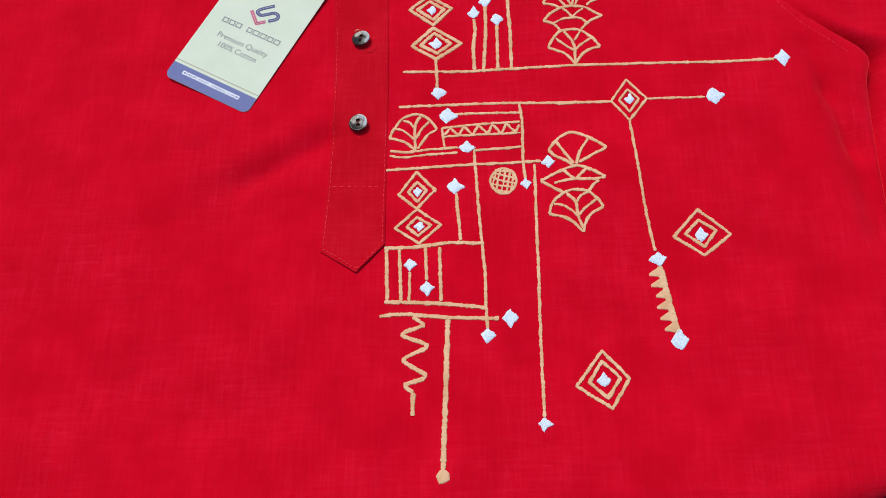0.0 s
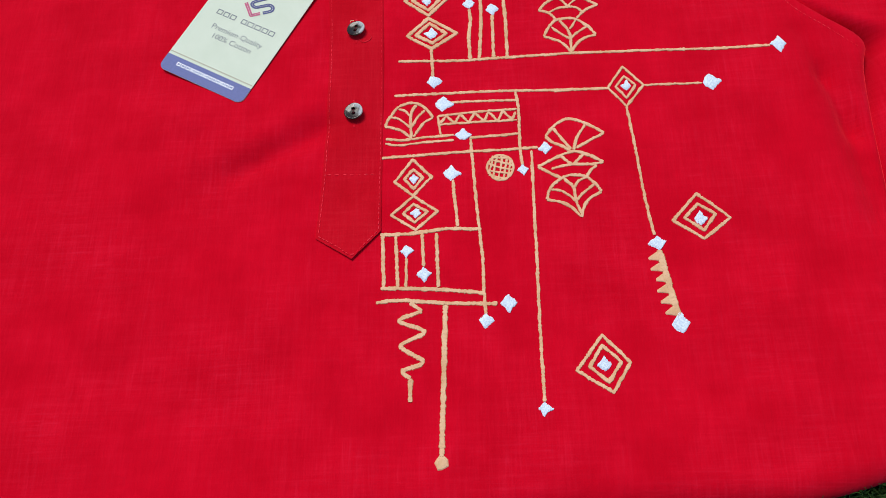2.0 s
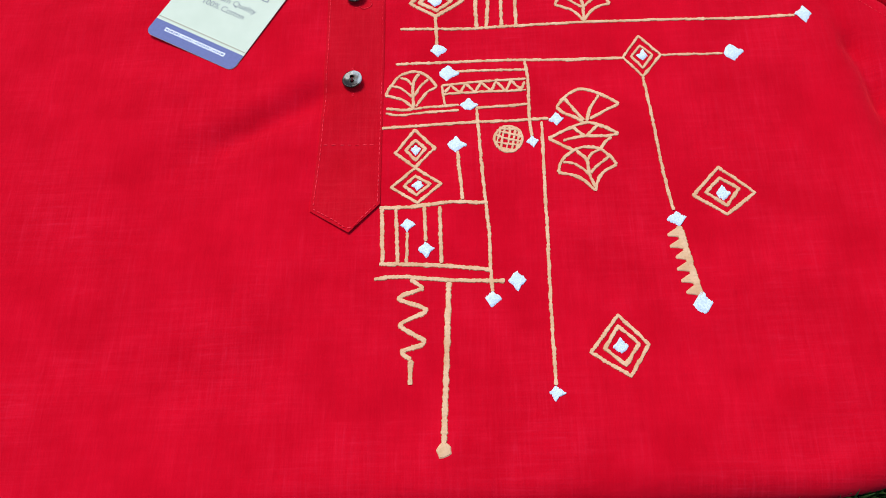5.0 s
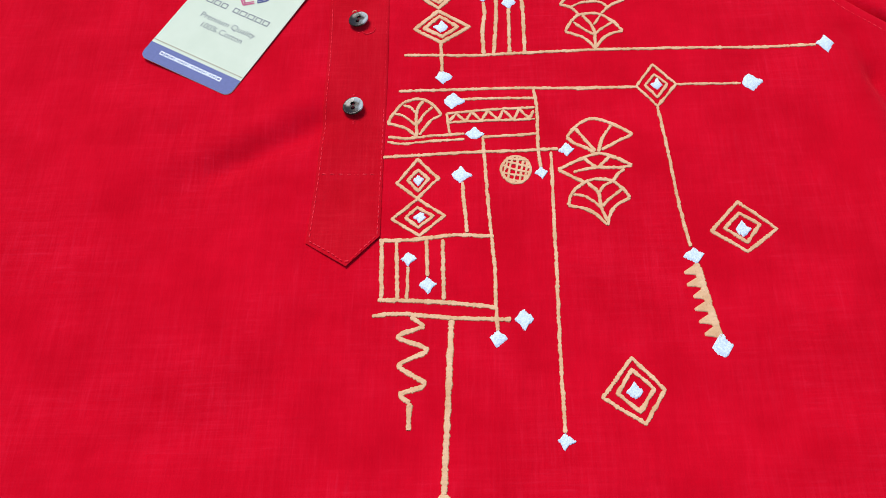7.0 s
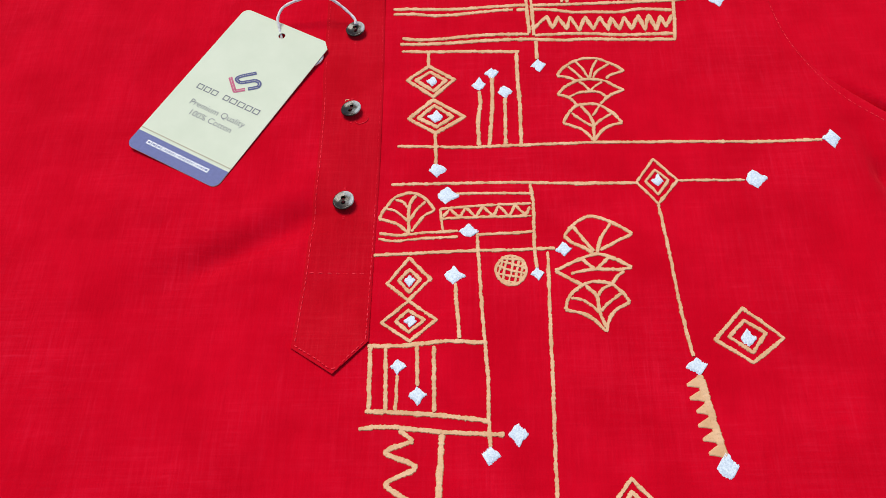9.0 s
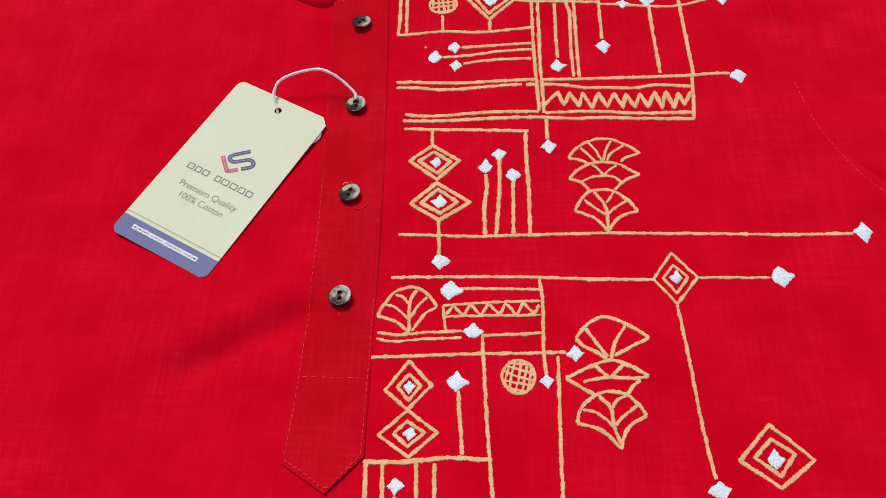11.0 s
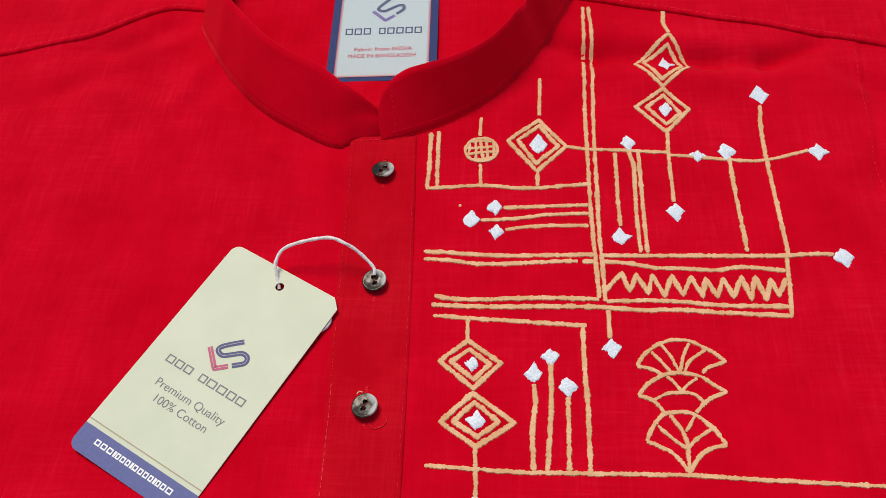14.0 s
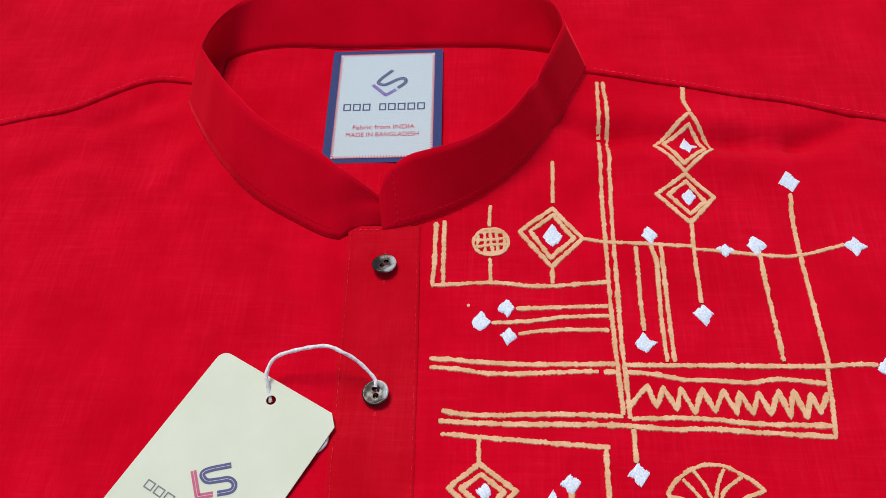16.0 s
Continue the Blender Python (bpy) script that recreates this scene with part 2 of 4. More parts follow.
def lay(x, y):
    """Height of the cloth above the lie of the shirt front, in millimetres."""
    z = 3.0 * math.exp(-((x + 10) / 120) ** 2 - ((y - 440) / 75) ** 2)
    z += crease(x, y, -19, 165, -58, 144, 7, -3.6) + crease(x, y, -58, 142, -110, 120, 12, -1.1) + crease(x, y, -22, 180, -80, 150, 9, 1.3)
    z += crease(x, y, 74, 426, 96, 413, 5, -3.4) + crease(x, y, 98, 416, 150, 412, 7, -3.6) + crease(x, y, 150, 412, 178, 411, 6, -3.8) + crease(x, y, 178, 411, 200, 421, 4.5, -3.2)
    z += crease(x, y, 120, 399, 200, 404, 9, 1.3) + crease(x, y, 213, 405, 227, 395, 5, -2.3) + crease(x, y, 216, 354, 213.5, 336, 2.6, -0.9) + crease(x, y, 228, 352, 225, 328, 3.4, -0.9) + crease(x, y, 221, 352, 219, 332, 3, 0.6)
    z += crease(x, y, 108, 472, 190, 467, 7, -2.4) + crease(x, y, 86, 474, 96, 461, 4, -1.6) + crease(x, y, -150, 480, -110, 468, 9, -1.2)
    z += crease(x, y, -98, 408, -110, 384, 6, 1.9) + crease(x, y, -80, 388, -70, 366, 6, 1.7) + crease(x, y, -122, 396, -104, 382, 8, -1.9) + crease(x, y, -148, 404, -172, 394, 8, -1.7)
    z += crease(x, y, -190, 417, -152, 426, 5, -1.2) + crease(x, y, -150, 422, -124, 438, 5, -1.7) + crease(x, y, -142, 412, -116, 426, 5, 1.1) + crease(x, y, -60, 352, -48, 318, 7, 1.2) + crease(x, y, -44, 350, -34, 322, 6, -1.1)
    z += crease(x, y, 90, 428, 170, 422, 10, 1.4)
    z += crease(x, y, 230, 386, 250, 364, 9, -2.6)
    z += crease(x, y, 245, 212, 252, 184, 4.5, -1.6) + crease(x, y, 252, 184, 261, 152, 5, -4.6) + crease(x, y, 261, 152, 264, 105, 8, -5.0) + crease(x, y, 238, 180, 246, 110, 12, 1.5)
    z += crease(x, y, -112, 440, -93, 400, 7, -0.7) + crease(x, y, -93, 400, -56, 367, 7, -0.7) + crease(x, y, -56, 367, -24, 353, 6, -0.7) + crease(x, y, 91, 440, 76, 402, 6, -1.0)
    z += crease(x, y, -150, 398, -100, 380, 12, 1.3) + crease(x, y, -190, 330, -80, 352, 22, 1.0) + crease(x, y, -60, 70, 30, 90, 26, 0.8)
    z += crease(x, y, -210, 40, -60, 20, 20, -0.9) + crease(x, y, 60, -14, 210, 8, 14, 0.9)
    z += 1.1 * math.sin(x / 37 + 1.3 * math.sin(y / 61)) * math.sin(y / 43 + 0.7)
    z += 0.75 * math.sin((x + 0.6 * y) / 19 + 2.0 * math.sin((y - 0.4 * x) / 53)) * math.sin((y - 0.5 * x) / 47)
    z += 0.3 * math.sin((x - 0.8 * y) / 9.5 + 2.5 * math.sin(x / 41)) * math.sin((y + 0.7 * x) / 33 + 1.0)
    return z


# ---- ground ----
GROUND = -20.0
ground = link_mesh("ground", [(-8000, -8000, GROUND), (8000, -8000, GROUND), (8000, 8000, GROUND), (-8000, 8000, GROUND)], [(0, 1, 2, 3)], TURF, smooth=False)
tagged(ground, "dark green backing of an artificial lawn", "ground", kind="structure")


def grass_blades(count):
    """Short curved plastic blades, thickest below the hem, in a wide ring round the shirt."""
    rng = np.random.default_rng(4)
    verts, faces = [], []
    while len(faces) < count * 2:
        pick = rng.random()
        if pick < 0.25:
            x, y = rng.uniform(60, 330), rng.uniform(-110, -18)
        elif pick < 0.45:
            x, y = rng.uniform(-430, 470), rng.uniform(-160, -20)
        else:
            x, y = rng.uniform(-640, 640), rng.uniform(-260, 800)
            if -330 < x < 350 and -20 < y < 590:
                continue
        a, lean, tall, w = rng.uniform(0, 6.283), rng.uniform(0.5, 7), rng.uniform(8, 15), rng.uniform(0.4, 0.8)
        dx, dy, sx, sy = math.cos(a), math.sin(a), -math.sin(a) * w, math.cos(a) * w
        k = len(verts)
        for h, s in ((0.0, 1.0), (0.55, 0.85), (1.0, 0.15)):
            o = lean * h * h
            verts += [(x + dx * o - sx * s, y + dy * o - sy * s, GROUND + tall * h), (x + dx * o + sx * s, y + dy * o + sy * s, GROUND + tall * h)]
        faces += [(k, k + 1, k + 3, k + 2), (k + 2, k + 3, k + 5, k + 4)]
    return verts, faces


grass = link_mesh("grass", *grass_blades(42000), GRASS)
tagged(grass, "short dark green artificial grass under the shirt", "grass", kind="stuff")


# ---- shirt: cloth ----
shirt = new("shirt")
tagged(shirt, "red cotton kurta shirt with ochre and white motifs, laid on grass", "shirt")
ROLL = 10.0


def armhole(y):
    knots = (130, 150, 204, 222, 243, 266, 298, 350, 430, 520), (312, 300, 274, 248, 233, 224, 218, 215, 221, 229)
    return sum(float(np.interp(y + d, *knots)) for d in (-10, -5, 0, 5, 10)) / 5


def hem(x, up=0.0):
    """The folded lower edge; its corner is rounded, less so further up the cloth."""
    return -39.4 + 0.028 * x + 0.003 * max(0, x - 190) ** 2 * max(0, 1 - up / 70)


def neck(u, back):
    """The collar's foot, u from -1 (wearer's right) to 1."""
    x, side = -10 + (96 if u < 0 else 97) * u, 446 + 10 * u
    if back:
        return x, side + (474 - side) * (1 - abs(u) ** 5) ** 0.5
    return x, 362 + (side - 362) * abs(u) ** (2.65 if u < 0 else 2.3) - 5.2 * math.exp(-((u + 0.13) / 0.17) ** 2) * min(1, max(0, (-0.085 - u) / 0.03))


def neck_top(u, back):
    x, side = -12 + (84 if u < 0 else 86) * u, 454 + 4 * u
    if back:
        return x, side + (503.5 - side) * (1 - abs(u) ** 5) ** 0.5
    return x, 386 + (side - 386) * abs(u) ** (2.2 if u < 0 else 3.5)


def inside_neck(x, y, shrink):
    u = (x + 10) / ((96 if x < -10 else 97) - shrink)
    return abs(u) < 1 and neck(u, False)[1] + shrink < y < neck(u, True)[1] - shrink


def drop(d, r):
    """How far a rounded edge of that radius has fallen, d from its rim."""
    return 0.0 if d >= r else r - math.sqrt(max(0.0, r * r - (r - d) ** 2))


def edge_depth(y):
    """How deep the body's edge sinks towards the sleeve: most at the underarm, hardly above it."""
    s = min(1, max(0, (y - 210) / 42))
    return (6.2 + 1.5 * math.exp(-((y - 211) / 8) ** 2)) * (1 - s * s * (3 - 2 * s)) + 0.35


def side_edge(y):
    """The body's side: the armhole seam above, the fold at the underarm, the side fold below."""
    ys = (-40, 60, 143, 157, 176, 188, 194, 201, 208, 213, 217, 221.5, 228, 235, 243, 250, 258, 266.5, 281, 299, 350, 430, 520)
    xs = (268, 270, 272, 272.4, 273.6, 274.8, 275.8, 278.5, 281, 276.5, 271, 262.8, 254.7, 246.8, 238.8, 232.8, 229, 226, 221.3, 219, 217, 223, 231)
    return sum(float(np.interp(y + d, ys, xs)) for d in (-5, -2.5, 0, 2.5, 5)) / 5


def body_cloth():
    """The shirt's front as one sheet, its hem and sides rolled under, with the neck cut out."""
    ys = [-0.9, 0, 0.4, 1.2, 2.4, 4, 6.5, 10] + [13 + 3.0 * k for k in range(206)]
    xs = [0, 0.6, 1.6, 3.2, 5.5, 8.5, 12]
    left = -305
    verts, cols = [], 0
    for k, s in enumerate(ys):
        row = []
        probe = -31.6 + s
        right = side_edge(probe)
        fall = edge_depth(probe)
        middle = np.linspace(left + 15, right - 15, 186)
        line = [left + d for d in xs] + list(middle) + [right - d for d in reversed(xs)]
        for x in line:
            y = hem(x, max(s, 0)) + max(s, 0)
            deep = 0.85 * drop(max(s, 0), 13.0) + drop(x - left, ROLL) + drop(right - x, 0.9 * fall) / 0.9
            z = lay(x, y) * min(1, max(0, s) / 14) - min(deep, ROLL + 1)
            if k == 0:
                y, z = y + 9, z - 4
            row.append((x, y, z))
        cols = len(row)
        verts += row
    us = np.linspace(-1, 1, 400)
    loop = np.array([neck(u, False) for u in us] + [neck(u, True) for u in us])
    faces, used = [], set()
    for f in grid_faces(len(ys), cols):
        if not all(inside_neck(verts[i][0], verts[i][1], 0.0) for i in f):
            faces.append(f)
            used.update(f)
    for i in used:
        x, y, z = verts[i]
        if inside_neck(x, y, 0.0):
            x, y = loop[np.argmin((loop[:, 0] - x) ** 2 + (loop[:, 1] - y) ** 2)]
            verts[i] = (float(x), float(y), lay(x, y))
    return link_mesh("front_panel", verts, faces, RED, shirt)


front = body_cloth()


def back_cloth():
    xs, ys = np.linspace(-125, 108, 60), np.linspace(352, 500, 40)
    verts = [(x, y, lay(x, y) - 0.3 - 1.6 * min(1, max(0, (472 - y) / 40)) - 0.5 * math.sin(x / 17) * math.sin(y / 19)) for y in ys for x in xs]
    return link_mesh("back_panel", verts, grid_faces(40, 60), RED, shirt)


back_cloth()


def yoke(name, xs, seam):
    """The shoulder piece, lapped over the front with a rounded lower edge."""
    verts = []
    rise = ((0.3, -0.8), (-0.2, 0.5), (0.1, 1.1), (0.9, 1.6), (2.6, 1.25), (5, 1.4), (11, 1.3), (24, 1.0), (50, 1.0), (90, 1.0), (140, 1.0))
    for d, h in rise:
        for x in xs:
            y = seam(x) + d
            pucker = 0.28 * math.sin(x * 0.9 + 2 * math.sin(x / 9)) * math.exp(-((d - 3) / 4) ** 2)
            verts.append((x, y, lay(x, y) + h + pucker))
    return link_mesh(name, verts, grid_faces(len(rise), len(xs)), RED, shirt)


def seam_left(x):
    knots = (-330, -199, -164, -145, -129, -118, -95), (400, 424, 431.5, 442, 451, 452, 446)
    return sum(float(np.interp(x + d, *knots)) for d in (-7, -3.5, 0, 3.5, 7)) / 5 + 0.5 * math.sin(x / 8)


def seam_right(x):
    return 453.5 - 0.17 * (x - 87) - 0.00035 * (x - 87) ** 2 + 0.35 * math.sin(x / 7 + 1)


yoke("yoke", np.linspace(-300, -92, 160), seam_left)
yoke("yoke", np.linspace(74, 236, 130), seam_right)


def sleeve(name, sign):
    """A sleeve laid along the body: flush with it above, tucked under its edge at the underarm."""
    verts, rows, cols = [], 190, 46
    for r in range(rows):
        y = 60 + 460 * r / (rows - 1)
        near = 0.6 * edge_depth(y) if sign > 0 else 6.0
        pit = 18.0 * math.exp(-((y - 212) / (8.5 if y > 212 else 38)) ** 2) if sign > 0 else 0.0
        start = side_edge(y) - 1.5 - 0.4 * pit if sign > 0 else -302
        free = min(1.0, near / 5)
        for c in range(cols):
            d = 2.0 * c + 0.02 * c * c
            x = start + sign * d
            under = drop((y - 60) * 1.4, 9) + drop(2 * (cols - 1 - c), 9)
            deep = 1.6 * near + pit
            fold = 2.4 * math.sin(d / 11 + y / 17) * math.exp(-d / 70) + 1.3 * math.sin(y / 12 - d / 21)
            wrinkle = 0.5 * math.sin(y / 9 - d / 14) * math.exp(-((d - 40) / 30) ** 2)
            z = lay(x, y) * (1 - 0.6 * free) - 0.25 - deep * math.exp(-(d / (5.0 + 0.55 * pit)) ** 2)
            verts.append((x, y - (0.1 * d if sign < 0 else 0), z + fold * min(1, d / 12) * free * 0.8 + wrinkle * (1 - free) - under))
    return link_mesh(name, verts, grid_faces(rows, cols), RED, shirt)


sleeve("sleeve", 1)
sleeve("sleeve", -1)


def placket_side(y):
    """Left and right edges of the button placket."""
    ys = (88, 104, 120, 137, 160, 195, 236, 255, 300, 363)
    left = (-17.3, -17.2, -16.2, -15.0, -14.6, -14.1, -14.8, -16.2, -17.8, -19.8)
    right = (16.2, 16.2, 16.2, 16.2, 16.3, 16.4, 15.9, 15.5, 13.9, 11.4)
    return tuple(sum(float(np.interp(y + d, ys, side)) for d in (-9, -4.5, 0, 4.5, 9)) / 5 for side in (left, right))


def placket_lift(y):
    return 0.38 + 2.0 * math.exp(-((y - 84) / 20) ** 2)


def placket():
    """Pointed button placket: a second layer of cloth, lying proud of the front."""
    verts, cols = [], 15
    near = (0, 0, 0.03, 0.08)
    rows = [0, 0.02, 0.08] + [0.08 + 0.92 * k / 72 for k in range(1, 73)]
    for k, r in enumerate(rows):
        for c in range(cols):
            t = near[c] if c < 4 else (1 - near[cols - 1 - c] if c >= cols - 4 else 0.08 + 0.84 * (c - 3) / (cols - 7))
            t = 0.57 if c == 8 else t
            foot = 88.0 + 12.6 * (0.57 - t) / 0.57 if t < 0.57 else 88.0 + 15.0 * (t - 0.57) / 0.43
            y = foot + (363.5 - foot) * r
            lo, hi = placket_side(y)
            x = lo + (hi - lo) * t
            body = placket_lift(y)
            rim = 0.75 * body if k == 0 and 0 < c < cols - 1 else -0.5 if c in (0, cols - 1) else (0.75 * body if c in (1, cols - 2) or k == 1 else body)
            verts.append((x, y, lay(x, y) + rim + 0.25 * math.sin(y / 17 + x / 9)))
    return link_mesh("placket", verts, grid_faces(len(rows), cols), RED_LINED, shirt, "pointed front placket with topstitched edges")


placket()


def collar_row(upto, foot, top):
    """The collar's loop from one front end round the back to the other, at a share of its height."""
    def left_end(s):
        return min(1.0, 0.34 + 0.66 * math.sin(min(1, s / 38) * math.pi / 2))

    def right_end(s):
        return 1.0 if s >= 20 else 0.46 + 0.54 * math.sqrt(max(0, 1 - ((20 - s) / 20) ** 2))
    us = [(1.08 * (1 - math.sin(a)) - 1, False) for a in np.linspace(0, math.pi / 2, 40)]
    us += [(-math.cos(a), True) for a in np.linspace(0, math.pi, 60)[1:-1]]
    us += [(0.05 + 0.95 * math.cos(a), False) for a in np.linspace(0, math.pi / 2, 40)]
    out = []
    for i, (u, back) in enumerate(us):
        fx, fy = foot(u, back)
        tx, ty = top(u, back)
        full, under, flat = 1.0, 0.0, 0.0
        if i < 40:
            full = left_end(abs(min(0, fx + 3)))
            under = 3.2 * max(0, 1 - abs(fx + 2) / 17) ** 1.5
        elif i >= 98:
            full = right_end(fx + 5.2)
            flat = math.exp(-((fx + 5.2) / 17) ** 2)
            ty -= 3.0 * math.exp(-(u / 0.42) ** 2)
            under = -0.9 * max(0, 1 - abs(fx + 5) / 18)
        if i < 40:
            back_from_end = abs(min(0, fx + 3))
            fold = 1.7 * math.exp(-((upto - 0.85 + back_from_end / 50) / 0.15) ** 2) * max(0, 1 - back_from_end / 40)
        else:
            fold = 0.0
        h = upto * full
        rise = 24 - (9 if back else 0) * (1 - abs(u) ** 4) ** 0.5 + (3 * u if u > 0 else 0) - 4 * flat
        ty += 1.5 * flat
        bow = math.sin(math.pi * upto) * 0.1
        ox, oy = fx - tx, fy - ty
        o = math.hypot(ox, oy) or 1
        z0 = lay(fx, fy) - 0.5
        out.append((fx + (tx - fx) * h + ox / o * bow, fy + (ty - fy) * h + oy / o * bow + under, z0 + rise * h - 0.4 * under - fold))
    return out


def collar():
    rows = [collar_row(k / 9, neck, neck_top) for k in range(10)]
    verts = [v for row in rows for v in row]
    ob = link_mesh("collar", verts, grid_faces(10, len(rows[0])), RED_STIFF, shirt, "stand-up band collar, open at the front")
    thick = ob.modifiers.new("thick", "SOLIDIFY")
    thick.thickness, thick.offset = 0.0007, 0.0
    return rows


collar_rows = collar()


# ---- shirt: seams and stitches ----
def stitches(points, long=2.0, gap=1.0, wide=0.34, lift=0.12, height=None, seed=1):
    """A row of stitch dashes along a line laid on the cloth, or through points that hold their own height."""
    rng = random.Random(seed)
    line = spline(points, 0.5)
    verts, faces = [], []
    cuts = [0.0]
    for a, b_ in zip(line, line[1:]):
        cuts.append(cuts[-1] + (b_ - a).length)

    def at(d):
        i = min(len(line) - 2, max(0, int(np.searchsorted(cuts, d)) - 1))
        f = (d - cuts[i]) / max(1e-6, cuts[i + 1] - cuts[i])
        return line[i].lerp(line[i + 1], f)
    d = 0.0
    while d + long < cuts[-1]:
        k = len(verts)
        size = long * rng.uniform(0.8, 1.1)
        for j, h in ((0, 0.0), (0.5, 1.0), (1, 0.0)):
            p, q = at(d + j * size), at(d + j * size + 0.3)
            t = (q - p).to_2d()
            t = t.normalized() if t.length > 1e-6 else Vector((1, 0))
            base = p.z if height is None else height(p.x, p.y)
            for s in (-1, 1):
                verts.append((p.x - t.y * wide / 2 * s, p.y + t.x * wide / 2 * s, base + lift + 0.12 * h))
        faces += [(k, k + 2, k + 3, k + 1), (k + 2, k + 4, k + 5, k + 3)]
        d += size + gap * rng.uniform(0.8, 1.3)
    return verts, faces


def seam(points, height, parent=shirt, thread=THREAD, **more):
    flat = [(x, y, 0) for x, y in points]
    return link_mesh("stitching", *stitches(flat, height=height, **more), thread, parent, "dashed red topstitching")


def on_placket(x, y):
    return lay(x, y) + placket_lift(y) + 0.25 * math.sin(y / 17 + x / 9)


seam([(placket_side(y)[0] + 1.3, y) for y in range(104, 241, 8)], on_placket, seed=2)
seam([(placket_side(y)[0] + 1.3, y) for y in range(242, 364, 8)], on_placket, thread=DULL_THREAD, seed=16, wide=0.3)
seam([(placket_side(y)[1] - 1.2, y) for y in range(104, 177, 8)], on_placket, seed=3)
seam([(placket_side(y)[1] - 1.2, y) for y in range(178, 364, 8)], on_placket, thread=DULL_THREAD, seed=17, wide=0.24, gap=1.5)
seam([(-15.6, 101.6), (-6, 95.4), (1.9, 90.2), (8, 95.8), (14.6, 103)], on_placket, seed=4, long=1.7)
seam([(-12.6, 137.5), (13, 137)], on_placket, seed=5, gap=1.6)
seam([(-17.6, 361.4), (-6.5, 361.6)], on_placket, seed=6, long=1.4)
seam([(x, seam_left(x) + 2.4) for x in range(-290, -108, 12)], lambda x, y: lay(x, y) + 1.35, seed=7, wide=0.3)
seam([(x, seam_right(x) + 2.4) for x in range(90, 236, 12)], lambda x, y: lay(x, y) + 1.35, seed=8, wide=0.3)
seam([(armhole(y), y) for y in range(202, 310, 12)], lambda x, y: lay(x, y), seed=9, wide=0.36)
seam([(armhole(y), y) for y in range(310, 430, 12)], lambda x, y: lay(x, y), thread=DULL_THREAD, seed=10, wide=0.3)


def beside(row, out, lift):
    """A line a little outside a loop of the collar."""
    mx, my = -10, 440
    res = []
    for x, y, z in row[::2]:
        o = math.hypot(x - mx, y - my)
        res.append((x + (x - mx) / o * out, y + (y - my) / o * out, z + lift))
    return res


seam_rows = ((collar_row(0.05, neck, neck_top), 0.9, 0.0, 11), (collar_row(0.175, neck, neck_top), 0.95, 0.0, 14), (collar_rows[9], 0.7, -0.9, 12))
for side in (slice(6, 44), slice(94, None)):
    for row, out, lift, seed in seam_rows:
        link_mesh("stitching", *stitches(beside(row[side], out, lift), seed=seed, wide=0.22), COLLAR_THREAD, shirt, "dashed red topstitching")


front_edge = [(x + 0.3, y - 0.9, z - 0.2) for x, y, z in (row[-3] for row in collar_rows)]
link_mesh("stitching", *stitches(front_edge, seed=15, wide=0.26, long=1.5), DULL_THREAD, shirt, "dashed red topstitching")


# ---- shirt: printed and embroidered motifs ----
serial = [0]


def ribbon(line, wide, seed, closed=False, tall=0.36):
    """A raised, ragged stroke of paint along a line on the cloth."""
    verts, count = [], len(line)
    side = ((-0.56, -0.1), (-0.49, 0.3), (-0.42, 0.92), (0.0, 1.0), (0.42, 0.92), (0.49, 0.3), (0.56, -0.1))
    for i, p in enumerate(line):
        a, b_ = (line[i - 1], line[(i + 1) % count]) if closed else (line[max(0, i - 1)], line[min(count - 1, i + 1)])
        t = (b_ - a).to_2d()
        t = t.normalized() if t.length > 1e-6 else Vector((1, 0))
        n1 = noise.noise((p.x * 0.32 + seed * 7.1, p.y * 0.32, seed))
        n2 = noise.noise((p.x * 0.9, p.y * 0.9 + seed * 3.7, seed))
        n3 = noise.noise((p.x * 3.1 - seed, p.y * 3.1, seed * 1.7))
        w = 0.9 * wide * (1 + 0.34 * n1 + 0.26 * n2 + 0.18 * n3)
        if not closed:
            w *= min(1, 0.6 + 0.3 * min(i, count - 1 - i))
        off = 0.26 * noise.noise((p.x * 0.25, p.y * 0.25 - seed, 5.0))
        for s, h in side:
            rag = 0.3 * noise.noise((p.x * 2.6 + 9 * (s > 0), p.y * 2.6, seed * 2.3)) if abs(s) > 0.2 else 0
            x, y = p.x - t.y * (s * w + off + rag), p.y + t.x * (s * w + off + rag)
            verts.append((x, y, lay(x, y) + tall * h * (1 + 0.35 * n2) + 0.02 * (seed % 7)))
    cols = len(side)
    faces = grid_faces(count, cols)
    if closed:
        k = (count - 1) * cols
        faces += [(k + c, k + c + 1, c + 1, c) for c in range(cols - 1)]
    return verts, faces


def painted(name, line, wide, closed=False, parent=shirt, smooth=False):
    """A stroke of paint with a darker, redder rim down both sides."""
    serial[0] += 1
    ob = link_mesh(name, *ribbon(line, wide, serial[0], closed), OCHRE, parent, smooth=smooth)
    ob.data.materials.append(OCHRE_RIM)
    ob.data.polygons.foreach_set("material_index", [1 if i % 6 in (0, 5) else 0 for i in range(len(ob.data.polygons))])
    return ob


def stripe(wide, *points):
    return painted("printed_line", spline([(x, y, 0) for x, y in points], 0.42), wide)


def corners(points, step=0.45):
    line = []
    for a, b_ in zip(points, points[1:]):
        a, b_ = Vector((*a, 0)), Vector((*b_, 0))
        k = max(2, round((b_ - a).length / step))
        line += [a.lerp(b_, i / k) for i in range(k)]
    return line


def diamond(wide, a, b_, c, d):
    return painted("printed_diamond", corners([a, b_, c, d, a]), wide, True)


def zigzag(wide, *points):
    return painted("printed_zigzag", corners(points) + [Vector((*points[-1], 0))], wide)


